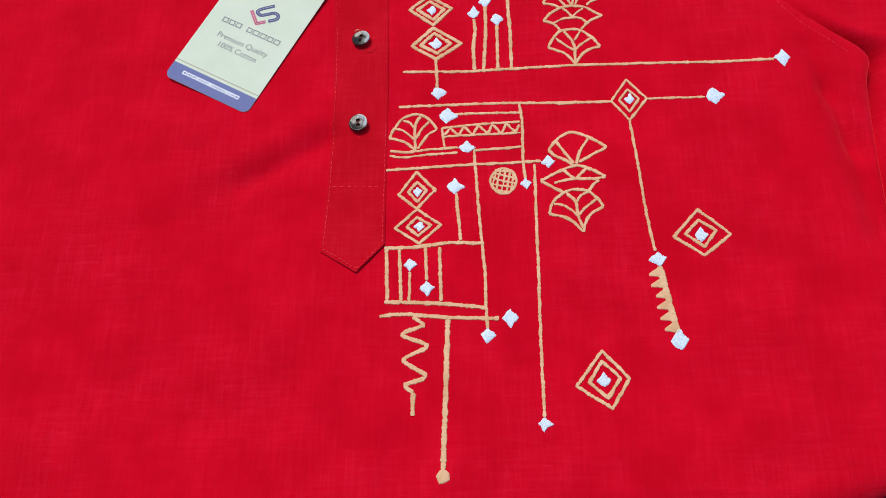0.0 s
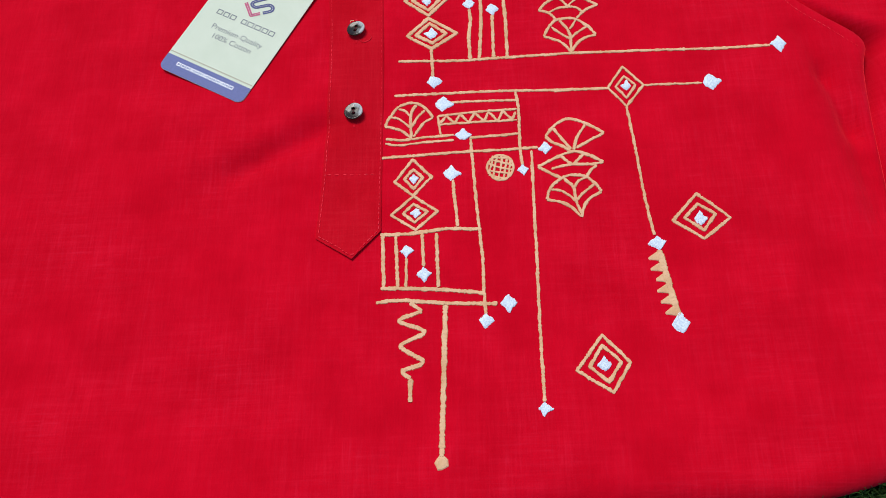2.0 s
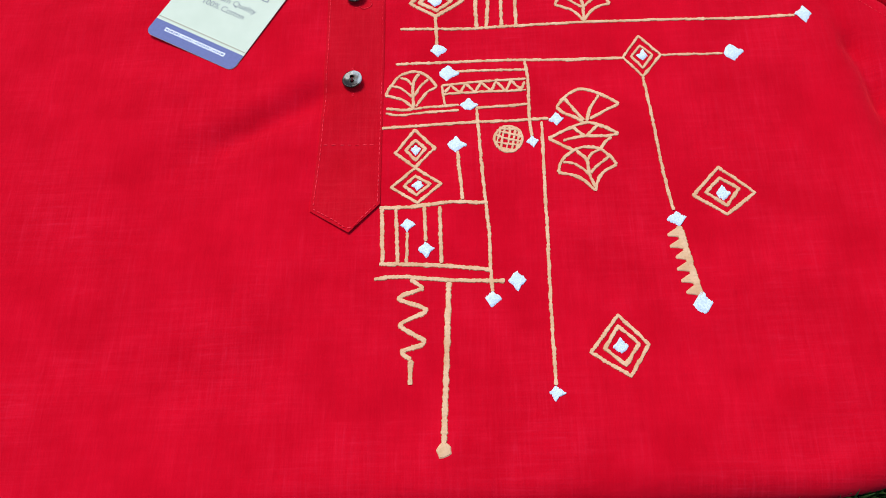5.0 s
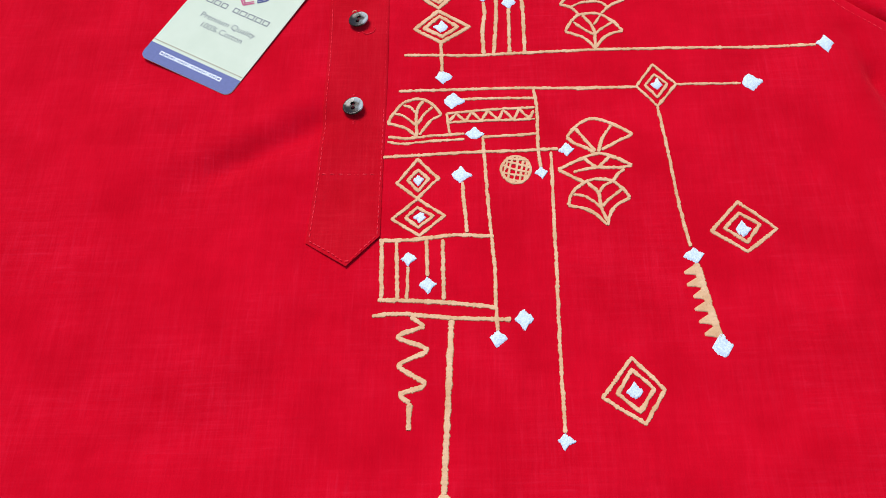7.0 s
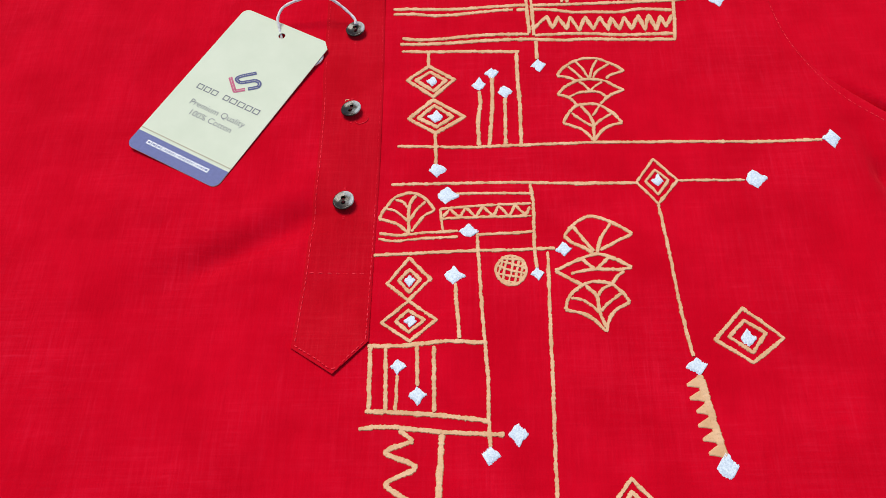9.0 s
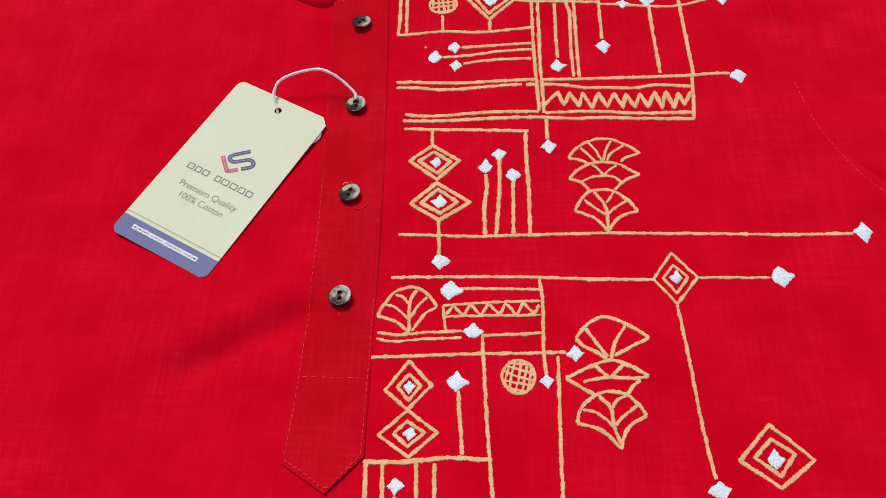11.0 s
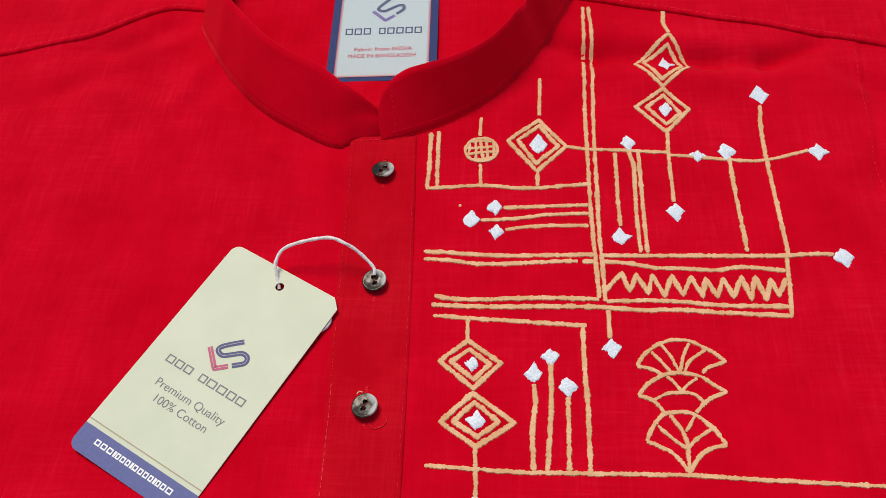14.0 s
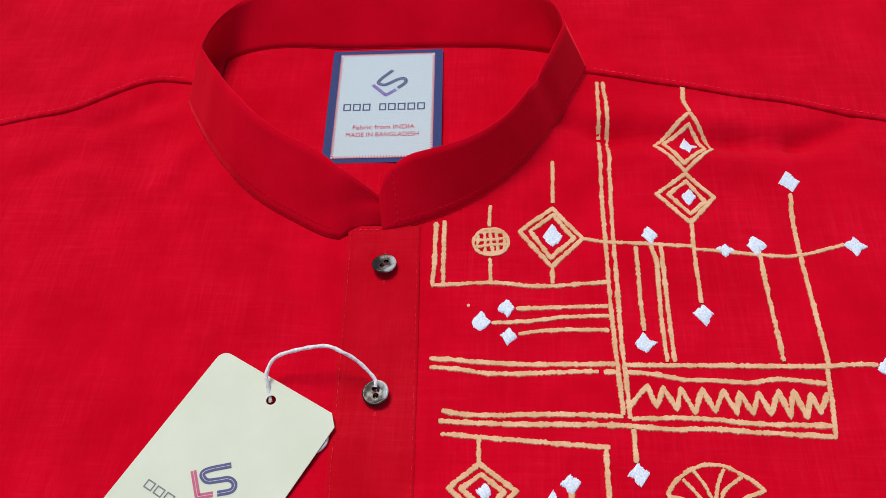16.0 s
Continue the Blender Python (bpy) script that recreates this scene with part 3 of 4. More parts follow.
def lattice_disc(c, rx, ry, turn, uprights, bars, wide):
    """A ring filled with crossing strokes."""
    cx, cy = c
    disc = tagged(new("printed_disc"), "ochre printed disc filled with a lattice")
    disc.parent = shirt
    rng = random.Random(int(cx))
    ring = [Vector((cx + rx * 0.93 * math.cos(a), cy + ry * 0.93 * math.sin(a), 0)) for a in np.linspace(0, 2 * math.pi, 40, endpoint=False)]
    painted("printed_ring", ring, 1.6, True, disc)
    for flip, count in ((1, uprights), (0, bars)):
        for k in range(count):
            f = (k + 0.5) / count * 1.8 - 0.9 + rng.uniform(-0.05, 0.05)
            half = math.sqrt(max(0.05, 1 - f * f))
            a = radians(turn + rng.uniform(-6, 6))
            ends = []
            for along in (-half, 0.0, half):
                u, v = (f + 0.06 * rng.uniform(-1, 1), along) if flip else (along, f + 0.06 * rng.uniform(-1, 1))
                ends.append((cx + rx * (u * math.cos(a) - v * math.sin(a)), cy + ry * (u * math.sin(a) + v * math.cos(a)), 0))
            painted("printed_line", spline(ends, 0.6), wide, False, disc)
    return disc


def filled(name, outline, mat, tall, label=""):
    """A low cushion of paint with the given outline."""
    mx, my = sum(p[0] for p in outline) / len(outline), sum(p[1] for p in outline) / len(outline)
    verts = []
    for f, h in ((1.0, 0.0), (0.86, 0.75), (0.5, 1.0)):
        for x, y in outline:
            x, y = mx + (x - mx) * f, my + (y - my) * f
            verts.append((x, y, lay(x, y) + tall * h))
    verts.append((mx, my, lay(mx, my) + tall))
    k = len(outline)
    faces = grid_faces(3, k, True) + [(2 * k + i, 2 * k + (i + 1) % k, 3 * k) for i in range(k)]
    return link_mesh(name, verts, faces, mat, shirt, label, False)


def printed_knob(c, r):
    rng = random.Random(7)
    pts = [(c[0] + r * rng.uniform(0.75, 1.1) * math.cos(a), c[1] + r * rng.uniform(0.75, 1.1) * math.sin(a)) for a in np.linspace(0, 6.283, 12, endpoint=False)]
    return filled("printed_knob", pts, OCHRE, 0.6)


def saw_strip(a, b_, teeth, reach):
    """A tapering stroke with a row of teeth along one side."""
    line = spline([(*a, 0), (*b_, 0)], 0.6)
    saw = tagged(new("printed_saw"), "ochre printed stroke with a row of teeth")
    saw.parent = shirt
    painted("printed_line", line, 3.2, False, saw)
    A, B = Vector(a), Vector(b_)
    t = (B - A).normalized()
    out = Vector((t.y, -t.x))
    gap = (B - A).length / teeth
    for k in range(teeth):
        p = A + t * (gap * (k + 0.1))
        p = p - t * gap * 0.12
        q, tip = p + t * gap * 1.06, p + t * gap * 0.6 + out * reach * (0.74 + 0.08 * math.sin(k * 2.3))
        tri = [p, p.lerp(tip, 0.5) - t * 0.35 + out * 0.2, tip - t * 0.75, tip + out * 0.25, tip + t * 0.7, q.lerp(tip, 0.5) + t * 0.2, q]
        tooth = filled("printed_tooth", [(v.x, v.y) for v in tri], OCHRE, 0.45)
        tooth.parent = saw
    return saw


def satin_square(c, rx, ry):
    """A small diamond of side-by-side satin stitches, uneven at its rim."""
    serial[0] += 1
    rng = random.Random(serial[0])
    turn = radians(rng.uniform(55, 80)) if serial[0] % 3 else radians(rng.uniform(110, 130))
    ux, uy = math.cos(turn), math.sin(turn)
    pinch, tilt, pitch = rng.uniform(0.90, 1.26), rng.uniform(-0.12, 0.12), 0.27
    arms = [rng.uniform(0.88, 1.2) for _ in range(4)]
    reach, lobe = 1.3 * max(rx, ry), rng.uniform(0, 6.283)
    runs = []
    for i in range(int(-reach / pitch), int(reach / pitch) + 1):
        o, run = i * pitch, []
        for d in np.arange(-reach, reach + 0.01, 0.1):
            x, y = d * ux - o * uy, d * uy + o * ux
            x, y = x + tilt * y, y - tilt * x
            ax, ay = rx * arms[0 if x > 0 else 1], ry * arms[2 if y > 0 else 3]
            th = math.atan2(y, x)
            lobes = 1 + 0.07 * math.sin(3 * th + lobe) + 0.06 * math.sin(5 * th - 2 * lobe)
            if (abs(x) / ax) ** (1 / pinch) + (abs(y) / ay) ** (1 / pinch) <= 1.02 * lobes:
                run.append(d)
        if len(run) > 2:
            runs.append((i, o, run[0] - rng.uniform(-0.2, 0.4), run[-1] + rng.uniform(-0.2, 0.4)))
    verts = []
    for f, h in ((0, 0.0), (0.1, 0.8), (0.35, 1.0), (0.65, 1.0), (0.9, 0.8), (1, 0.0)):
        for k, (i, o, lo, hi) in enumerate(runs):
            d = lo + (hi - lo) * f
            x, y = c[0] + d * ux - o * uy, c[1] + d * uy + o * ux
            rim = 0.0 if k in (0, len(runs) - 1) else 1.0
            verts.append((x, y, lay(x, y) + 0.06 + rim * h * (0.42 + (0.16 if i % 2 else -0.06) + rng.uniform(-0.05, 0.05))))
    return link_mesh("embroidered_square", verts, grid_faces(6, len(runs)), SATIN, shirt)


# hem group
stripe(2.2, (30.9, 64.0), (36.7, 59.5))
stripe(2.3, (36.7, 59.5), (25.9, 54.9), (37.7, 48.8), (26.7, 42.1), (37.1, 34.0), (27.7, 29.8), (31.2, 26.0))
stripe(2.2, (31.2, 26.0), (31.0, 15.0))
stripe(2.6, (48.1, 62.2), (46.5, 18.3), (45.3, -10.1))
printed_knob((45.1, -13.0), 3.6)
diamond(1.8, (108.6, 27.5), (121.9, 44.7), (133.7, 30.9), (124.6, 16.6))
diamond(1.8, (114.8, 29.3), (121.4, 39.7), (129.5, 31.2), (122.9, 21.5))
satin_square((121.9, 30.1), 3.6, 3.8)
satin_square((92.7, 10.1), 3.9, 3.4)
satin_square((67.4, 53.6), 3.8, 3.7)
satin_square((79.0, 62.0), 4.1, 4.3)
# ladder box
stripe(2.1, (15.9, 101.2), (32.4, 100.9), (48.8, 102.4), (66.9, 101.9))
stripe(2.1, (16.5, 72.0), (43.8, 70.4), (59.6, 68.6), (67.4, 67.4))
stripe(2.1, (14.3, 64.7), (26.0, 65.3), (48.3, 63.2), (73.2, 61.8))
stripe(2.0, (17.1, 100.9), (18.0, 71.9))
stripe(1.8, (23.7, 100.1), (25.0, 72.1))
stripe(1.6, (29.2, 87.3), (29.0, 72.0))
stripe(1.7, (37.1, 100.6), (37.9, 82.4))
stripe(1.9, (44.3, 100.2), (44.9, 71.5))
satin_square((29.4, 91.2), 3.8, 3.4)
satin_square((37.6, 78.5), 3.8, 3.7)
# middle group
stripe(1.8, (22.2, 185.2), (50.0, 185.7), (86.0, 184.5), (111.5, 183.1), (136.6, 181.7))
satin_square((48.5, 179.2), 4.9, 4.9)
stripe(1.6, (53.1, 179.6), (88.2, 178.3))
stripe(1.7, (88.1, 183.6), (89.1, 171.4), (88.7, 149.3), (89.4, 138.4))
satin_square((89.7, 135.3), 3.1, 3.7)
stripe(1.5, (45.7, 171.2), (66.4, 172.2), (88.2, 172.7))
stripe(1.5, (45.7, 165.5), (88.0, 166.0))
stripe(1.4, (45.7, 171.2), (47.2, 159.0))
zigzag(1.6, (47.2, 166.6), (50.3, 171.0), (54.9, 165.9), (57.7, 171.5), (62.3, 166.0), (65.7, 171.6), (70.5, 166.0), (73.0, 171.7), (77.8, 166.1), (80.6, 172.0), (85.4, 166.5), (87.5, 171.0))
stripe(1.7, (17.8, 158.2), (26.8, 157.0), (37.6, 158.0), (54.2, 158.5))
stripe(1.5, (17.6, 155.4), (25.5, 153.9), (37.6, 155.0), (54.2, 155.2))
satin_square((58.9, 158.1), 4.3, 3.6)
stripe(1.6, (62.6, 156.2), (88.7, 157.5))
stripe(1.8, (15.9, 146.5), (48.8, 147.4), (63.5, 147.8), (97.9, 148.3))
satin_square((101.5, 147.5), 3.8, 3.6)
stripe(1.7, (62.9, 156.3), (65.2, 111.6), (66.9, 86.7), (67.0, 68.9), (67.5, 56.8))
stripe(1.7, (17.3, 165.8), (19.8, 171.4), (24.1, 177.7), (30.4, 180.2), (35.1, 179.7), (39.5, 176.2), (43.1, 170.5))
stripe(1.6, (43.1, 170.5), (38.0, 167.0), (32.7, 158.7))
stripe(1.6, (17.3, 165.8), (21.1, 165.1), (26.6, 162.6), (31.3, 158.1))
stripe(1.7, (31.6, 157.1), (31.2, 164.8), (31.1, 170.5), (32.1, 175.6), (34.2, 178.9))
stripe(1.5, (20.6, 171.7), (25.1, 170.0), (31.2, 164.5))
stripe(1.5, (24.6, 176.7), (28.2, 175.3), (30.5, 172.2))
stripe(1.6, (31.5, 164.8), (35.2, 171.5), (38.7, 175.5))
diamond(1.7, (22.9, 131.5), (32.3, 144.7), (42.0, 133.4), (32.5, 122.8))
diamond(1.7, (27.9, 132.8), (32.6, 138.7), (37.5, 133.3), (32.8, 126.9))
satin_square((32.6, 132.8), 2.6, 2.9)
diamond(1.7, (21.3, 112.0), (32.7, 122.5), (45.1, 112.8), (33.9, 102.8))
diamond(1.7, (27.4, 112.6), (32.8, 118.0), (39.8, 112.8), (33.4, 107.1))
satin_square((33.9, 112.6), 2.8, 3.4)
stripe(1.8, (53.1, 131.0), (55.0, 103.8))
satin_square((52.1, 135.2), 4.7, 4.2)
lattice_disc((77.9, 137.5), 7.2, 7.9, -14, 5, 5, 1.3)
stripe(1.7, (94.5, 146.7), (93.6, 86.1), (93.0, 51.3), (92.8, 13.2))
# fan stack, lower
stripe(1.8, (102.3, 154.4), (106.4, 159.9), (112.7, 164.0), (117.9, 163.6), (123.7, 160.4), (129.1, 156.7), (132.4, 153.7))
stripe(1.8, (102.3, 154.4), (105.2, 151.1), (110.4, 147.8), (114.5, 145.0))
stripe(1.8, (132.4, 153.7), (124.6, 149.8), (117.6, 146.0))
stripe(1.6, (106.6, 159.2), (110.5, 152.3), (114.9, 145.5))
stripe(1.7, (123.1, 159.7), (118.6, 152.5), (116.0, 145.0))
stripe(1.8, (97.3, 136.5), (103.2, 139.5), (109.8, 142.4), (116.4, 144.1), (122.6, 141.8), (127.4, 138.9), (130.8, 137.0))
stripe(1.7, (104.1, 134.8), (108.0, 135.7), (114.5, 136.5), (120.8, 136.1), (125.9, 135.9), (130.6, 136.8))
stripe(1.7, (109.3, 142.1), (112.1, 138.8), (114.9, 136.2))
stripe(1.7, (121.3, 142.2), (118.0, 139.0), (115.2, 136.2))
stripe(1.8, (97.3, 136.5), (102.7, 132.7), (108.9, 129.1))
stripe(1.7, (127.1, 134.9), (123.6, 132.1), (121.3, 128.7))
stripe(1.7, (100.7, 117.4), (102.4, 122.9), (106.2, 127.2), (111.5, 130.1), (116.6, 130.3), (121.5, 128.7), (125.5, 125.0), (128.4, 120.3))
stripe(1.7, (100.7, 117.4), (107.9, 115.4), (112.7, 112.4), (117.1, 107.0))
stripe(1.7, (128.4, 120.3), (122.3, 116.9), (118.9, 112.2), (117.1, 106.8))
stripe(1.7, (110.1, 128.7), (114.3, 123.8), (115.1, 117.5), (117.2, 108.9))
stripe(1.5, (103.1, 122.9), (108.4, 121.8), (113.1, 118.1), (115.2, 115.8))
stripe(1.5, (115.8, 116.3), (120.9, 121.5), (125.5, 124.7))
stripe(1.5, (121.3, 128.7), (117.6, 127.1), (115.0, 123.5))
# side group
diamond(1.5, (137.2, 181.9), (146.2, 195.0), (156.1, 182.6), (145.9, 169.5))
diamond(1.5, (141.3, 182.3), (146.3, 188.8), (151.9, 182.7), (146.4, 174.7))
satin_square((147.1, 182.4), 3.0, 3.9)
stripe(1.5, (108.5, 182.6), (137.1, 181.7))
stripe(1.5, (156.1, 182.6), (187.1, 182.9))
satin_square((191.9, 183.4), 5.1, 5.2)
stripe(1.6, (145.9, 169.3), (147.5, 146.0), (148.7, 127.5), (150.2, 109.5), (152.0, 95.0))
satin_square((153.1, 90.8), 4.7, 4.1)
saw_strip((153.3, 86.7), (158.4, 52.6), 6, 8.0)
satin_square((159.5, 48.8), 4.2, 4.8)
diamond(1.7, (161.8, 102.2), (175.2, 116.5), (189.9, 102.5), (175.9, 91.6))
diamond(1.7, (167.7, 103.3), (174.9, 110.8), (182.8, 104.8), (176.4, 96.0))
satin_square((175.2, 102.7), 3.5, 3.6)
# long line and the motifs on it
stripe(1.8, (24.2, 208.0), (64.8, 206.5), (119.3, 206.9), (148.6, 205.6), (226.0, 203.9))
satin_square((231.0, 204.5), 4.5, 5.2)
diamond(2.2, (27.7, 250.1), (38.5, 259.4), (51.8, 249.4), (41.3, 238.9))
diamond(2.2, (32.2, 250.1), (39.4, 255.4), (47.5, 249.1), (41.4, 242.6))
satin_square((40.7, 249.2), 2.7, 3.4)
diamond(2.2, (29.2, 225.1), (41.3, 237.0), (57.0, 225.1), (42.9, 215.5))
diamond(2.2, (34.2, 225.4), (41.9, 233.3), (51.3, 225.4), (43.5, 219.4))
satin_square((42.8, 225.9), 3.8, 4.0)
stripe(1.9, (38.1, 269.4), (38.6, 259.4))
stripe(1.8, (42.6, 216.8), (43.5, 196.4))
satin_square((43.8, 193.5), 4.3, 3.9)
stripe(2.2, (64.7, 240.8), (65.1, 232.6), (63.9, 221.2), (64.3, 207.2))
stripe(2.1, (71.2, 250.0), (71.0, 230.7), (69.3, 207.2))
stripe(2.1, (77.5, 235.6), (77.2, 207.2))
satin_square((64.7, 245.0), 3.8, 3.9)
satin_square((71.2, 252.4), 3.9, 3.8)
satin_square((77.5, 239.6), 3.8, 4.2)
stripe(2.1, (24.0, 270.6), (44.0, 269.0), (65.9, 267.1), (85.6, 265.9))
stripe(2.1, (84.1, 265.6), (84.1, 248.8), (84.8, 230.6), (84.7, 205.5))
# fan stack, upper
stripe(1.8, (104.1, 248.8), (107.2, 253.6), (113.6, 258.7), (120.6, 260.7), (126.2, 259.8), (132.4, 256.5), (138.3, 251.8))
stripe(1.7, (104.1, 248.8), (110.0, 247.6), (114.3, 244.9))
stripe(1.7, (138.3, 251.8), (131.7, 249.4), (128.7, 246.6))
stripe(1.5, (110.1, 255.1), (116.8, 246.8))
stripe(1.5, (113.8, 258.4), (117.6, 252.9), (120.0, 246.9))
stripe(1.5, (125.0, 259.3), (122.1, 253.9), (120.4, 247.3))
stripe(1.5, (130.8, 256.5), (124.8, 252.1), (122.0, 247.4))
stripe(1.8, (103.7, 236.8), (108.1, 242.0), (113.9, 245.3), (120.7, 246.6), (128.2, 245.2), (132.6, 242.1), (137.0, 239.2))
stripe(1.7, (103.7, 236.8), (109.3, 234.9), (113.3, 230.1))
stripe(1.7, (137.0, 239.2), (130.6, 236.6), (124.6, 230.8))
stripe(1.6, (109.3, 235.1), (114.2, 237.7), (120.1, 238.7), (125.2, 237.9), (128.4, 234.4))
stripe(1.5, (115.0, 244.9), (118.0, 242.2), (120.1, 238.7))
stripe(1.5, (126.5, 244.7), (122.8, 241.9), (120.4, 239.0))
stripe(1.8, (105.6, 219.2), (107.8, 223.9), (112.0, 229.2), (117.6, 230.9), (123.8, 230.3), (129.5, 225.6), (131.6, 223.4), (134.2, 218.6))
stripe(1.7, (105.6, 219.2), (109.8, 217.6), (115.6, 214.2), (120.0, 207.9))
stripe(1.7, (134.2, 218.6), (127.1, 216.4), (123.0, 212.5), (120.0, 207.9))
stripe(1.7, (119.8, 206.2), (120.2, 216.4), (119.3, 222.9), (114.8, 229.7))
stripe(1.5, (110.2, 225.3), (113.5, 221.9), (119.6, 216.8))
stripe(1.5, (120.1, 223.3), (124.1, 229.5))
stripe(1.5, (120.8, 217.3), (124.5, 221.2), (129.8, 224.7))
# pair lines and zigzag box
stripe(2.3, (18.4, 301.4), (27.3, 300.6), (43.3, 299.4), (64.9, 298.7), (89.8, 299.1))
stripe(2.1, (18.6, 297.5), (27.4, 297.0), (39.8, 295.2), (57.7, 295.0), (83.2, 295.8))
stripe(2.2, (85.0, 295.4), (90.7, 296.0))
stripe(2.2, (24.1, 279.7), (29.5, 278.6), (42.2, 277.9), (64.4, 278.2), (91.1, 277.8))
stripe(2.3, (23.1, 275.5), (43.6, 274.7), (64.3, 274.2), (94.3, 274.3))
stripe(2.2, (92.5, 298.8), (111.7, 299.2), (127.7, 299.7), (143.4, 299.7), (166.9, 299.9), (176.5, 301.0), (187.7, 301.3))
stripe(2.1, (92.3, 295.8), (103.4, 295.4), (115.1, 293.6), (126.9, 293.5), (138.5, 292.9), (150.4, 294.4), (167.1, 293.0))
stripe(2.1, (94.0, 277.1), (109.5, 277.9), (124.8, 277.8), (139.8, 276.6), (166.0, 276.3))
stripe(2.2, (93.0, 274.2), (109.0, 273.5), (122.8, 274.1), (139.3, 273.3), (166.6, 272.1))
zigzag(2.2, (93.3, 281.6), (101.1, 290.6), (103.7, 281.8), (106.7, 290.2), (111.0, 281.1), (113.3, 289.9), (117.5, 280.3), (121.2, 289.9), (125.0, 281.0), (129.0, 289.5), (132.7, 280.5), (134.7, 289.0), (138.5, 280.5), (141.8, 289.0), (144.9, 280.5), (149.1, 289.8), (151.7, 279.8), (154.6, 289.7), (157.6, 279.3), (160.5, 288.8), (162.7, 281.2), (166.7, 289.3))
stripe(1.9, (168.4, 299.0), (167.6, 286.2), (166.2, 272.2))
stripe(1.9, (94.4, 273.0), (94.5, 260.3))
satin_square((95.3, 256.0), 4.1, 4.3)
satin_square((191.6, 299.9), 4.3, 4.3)
stripe(2.0, (91.1, 448.2), (90.7, 421.9), (89.6, 380.2), (89.6, 359.0), (89.7, 335.8), (90.1, 309.0), (91.3, 278.3))
stripe(2.0, (94.0, 448.3), (94.5, 421.5), (93.5, 380.2), (92.9, 359.0), (92.9, 335.9), (92.8, 312.6), (93.6, 276.9))
# upper row
stripe(2.1, (18.1, 365.3), (18.2, 345.7), (17.8, 334.7))
stripe(2.1, (21.7, 366.0), (22.3, 335.4))
stripe(2.1, (17.3, 334.7), (41.6, 335.7), (62.4, 333.8), (89.4, 336.1))
lattice_disc((41.7, 355.3), 8.0, 7.0, 3, 5, 4, 1.55)
stripe(1.8, (41.1, 374.4), (40.9, 363.0))
stripe(1.8, (41.4, 347.4), (41.9, 336.3))
diamond(2.2, (53.8, 360.8), (68.0, 373.5), (80.1, 357.7), (66.9, 343.0))
diamond(2.2, (58.3, 361.0), (68.1, 369.9), (76.5, 357.7), (66.6, 347.5))
satin_square((67.6, 358.6), 3.6, 5.3)
stripe(1.8, (68.9, 400.7), (68.2, 376.4))
stripe(1.9, (67.1, 343.0), (67.1, 335.0))
stripe(2.0, (80.1, 357.5), (90.7, 355.9), (105.5, 355.3), (125.9, 354.4))
satin_square((108.3, 359.8), 3.6, 4.3)
stripe(1.9, (101.9, 353.7), (101.7, 333.7), (102.0, 313.8))
satin_square((101.6, 308.6), 4.2, 4.3)
stripe(2.0, (108.0, 354.4), (109.7, 344.9), (109.2, 323.2), (109.4, 300.6))
stripe(2.0, (112.3, 354.5), (112.2, 332.8), (112.3, 300.7))
stripe(1.9, (126.6, 368.9), (125.7, 352.9), (125.7, 327.1))
satin_square((125.9, 322.5), 3.6, 4.9)
stripe(2.1, (52.0, 323.4), (88.7, 324.9))
satin_square((48.4, 323.6), 3.7, 4.3)
stripe(2.0, (42.3, 316.8), (59.1, 317.9), (70.2, 319.6), (88.9, 320.4))
satin_square((38.0, 317.4), 4.1, 4.7)
stripe(2.0, (52.9, 312.1), (66.0, 313.8), (88.4, 314.0))
satin_square((49.2, 310.9), 3.7, 3.8)
stripe(1.9, (125.4, 353.1), (138.6, 352.0), (164.6, 350.3), (187.5, 356.5))
satin_square((138.5, 352.6), 4.2, 3.4)
satin_square((151.3, 355.4), 4.4, 4.6)
stripe(2.0, (152.2, 350.9), (152.3, 329.1), (153.1, 301.7))
satin_square((191.4, 355.8), 4.8, 4.6)
stripe(2.1, (170.1, 382.6), (168.5, 365.5), (168.8, 326.6), (169.4, 300.8))
satin_square((170.6, 388.3), 4.8, 5.5)
# shoulder diamonds
diamond(2.1, (115.1, 409.9), (132.2, 427.9), (140.8, 408.5), (126.5, 393.4))
diamond(2.1, (119.1, 411.5), (131.3, 421.0), (137.2, 407.8), (126.3, 397.4))
satin_square((129.3, 409.3), 3.7, 5.6)
stripe(2.2, (131.4, 445.7), (130.6, 436.7), (132.3, 428.2))
diamond(2.1, (113.2, 382.2), (126.6, 392.3), (137.4, 380.0), (126.0, 366.5))
diamond(2.1, (118.3, 381.9), (126.6, 388.5), (133.3, 378.0), (126.6, 371.3))
satin_square((126.7, 380.3), 3.3, 4.2)


filled("printed_speck", [(33.0 + 0.7 * math.cos(a), 325.2 + 0.8 * math.sin(a)) for a in np.linspace(0, 5.5, 7)], OCHRE, 0.2)


# ---- shirt: buttons ----
def circle(cx, cy, r, count, turn=0.0):
    return [(cx + r * math.cos(turn + 2 * math.pi * i / count), cy + r * math.sin(turn + 2 * math.pi * i / count)) for i in range(count)]


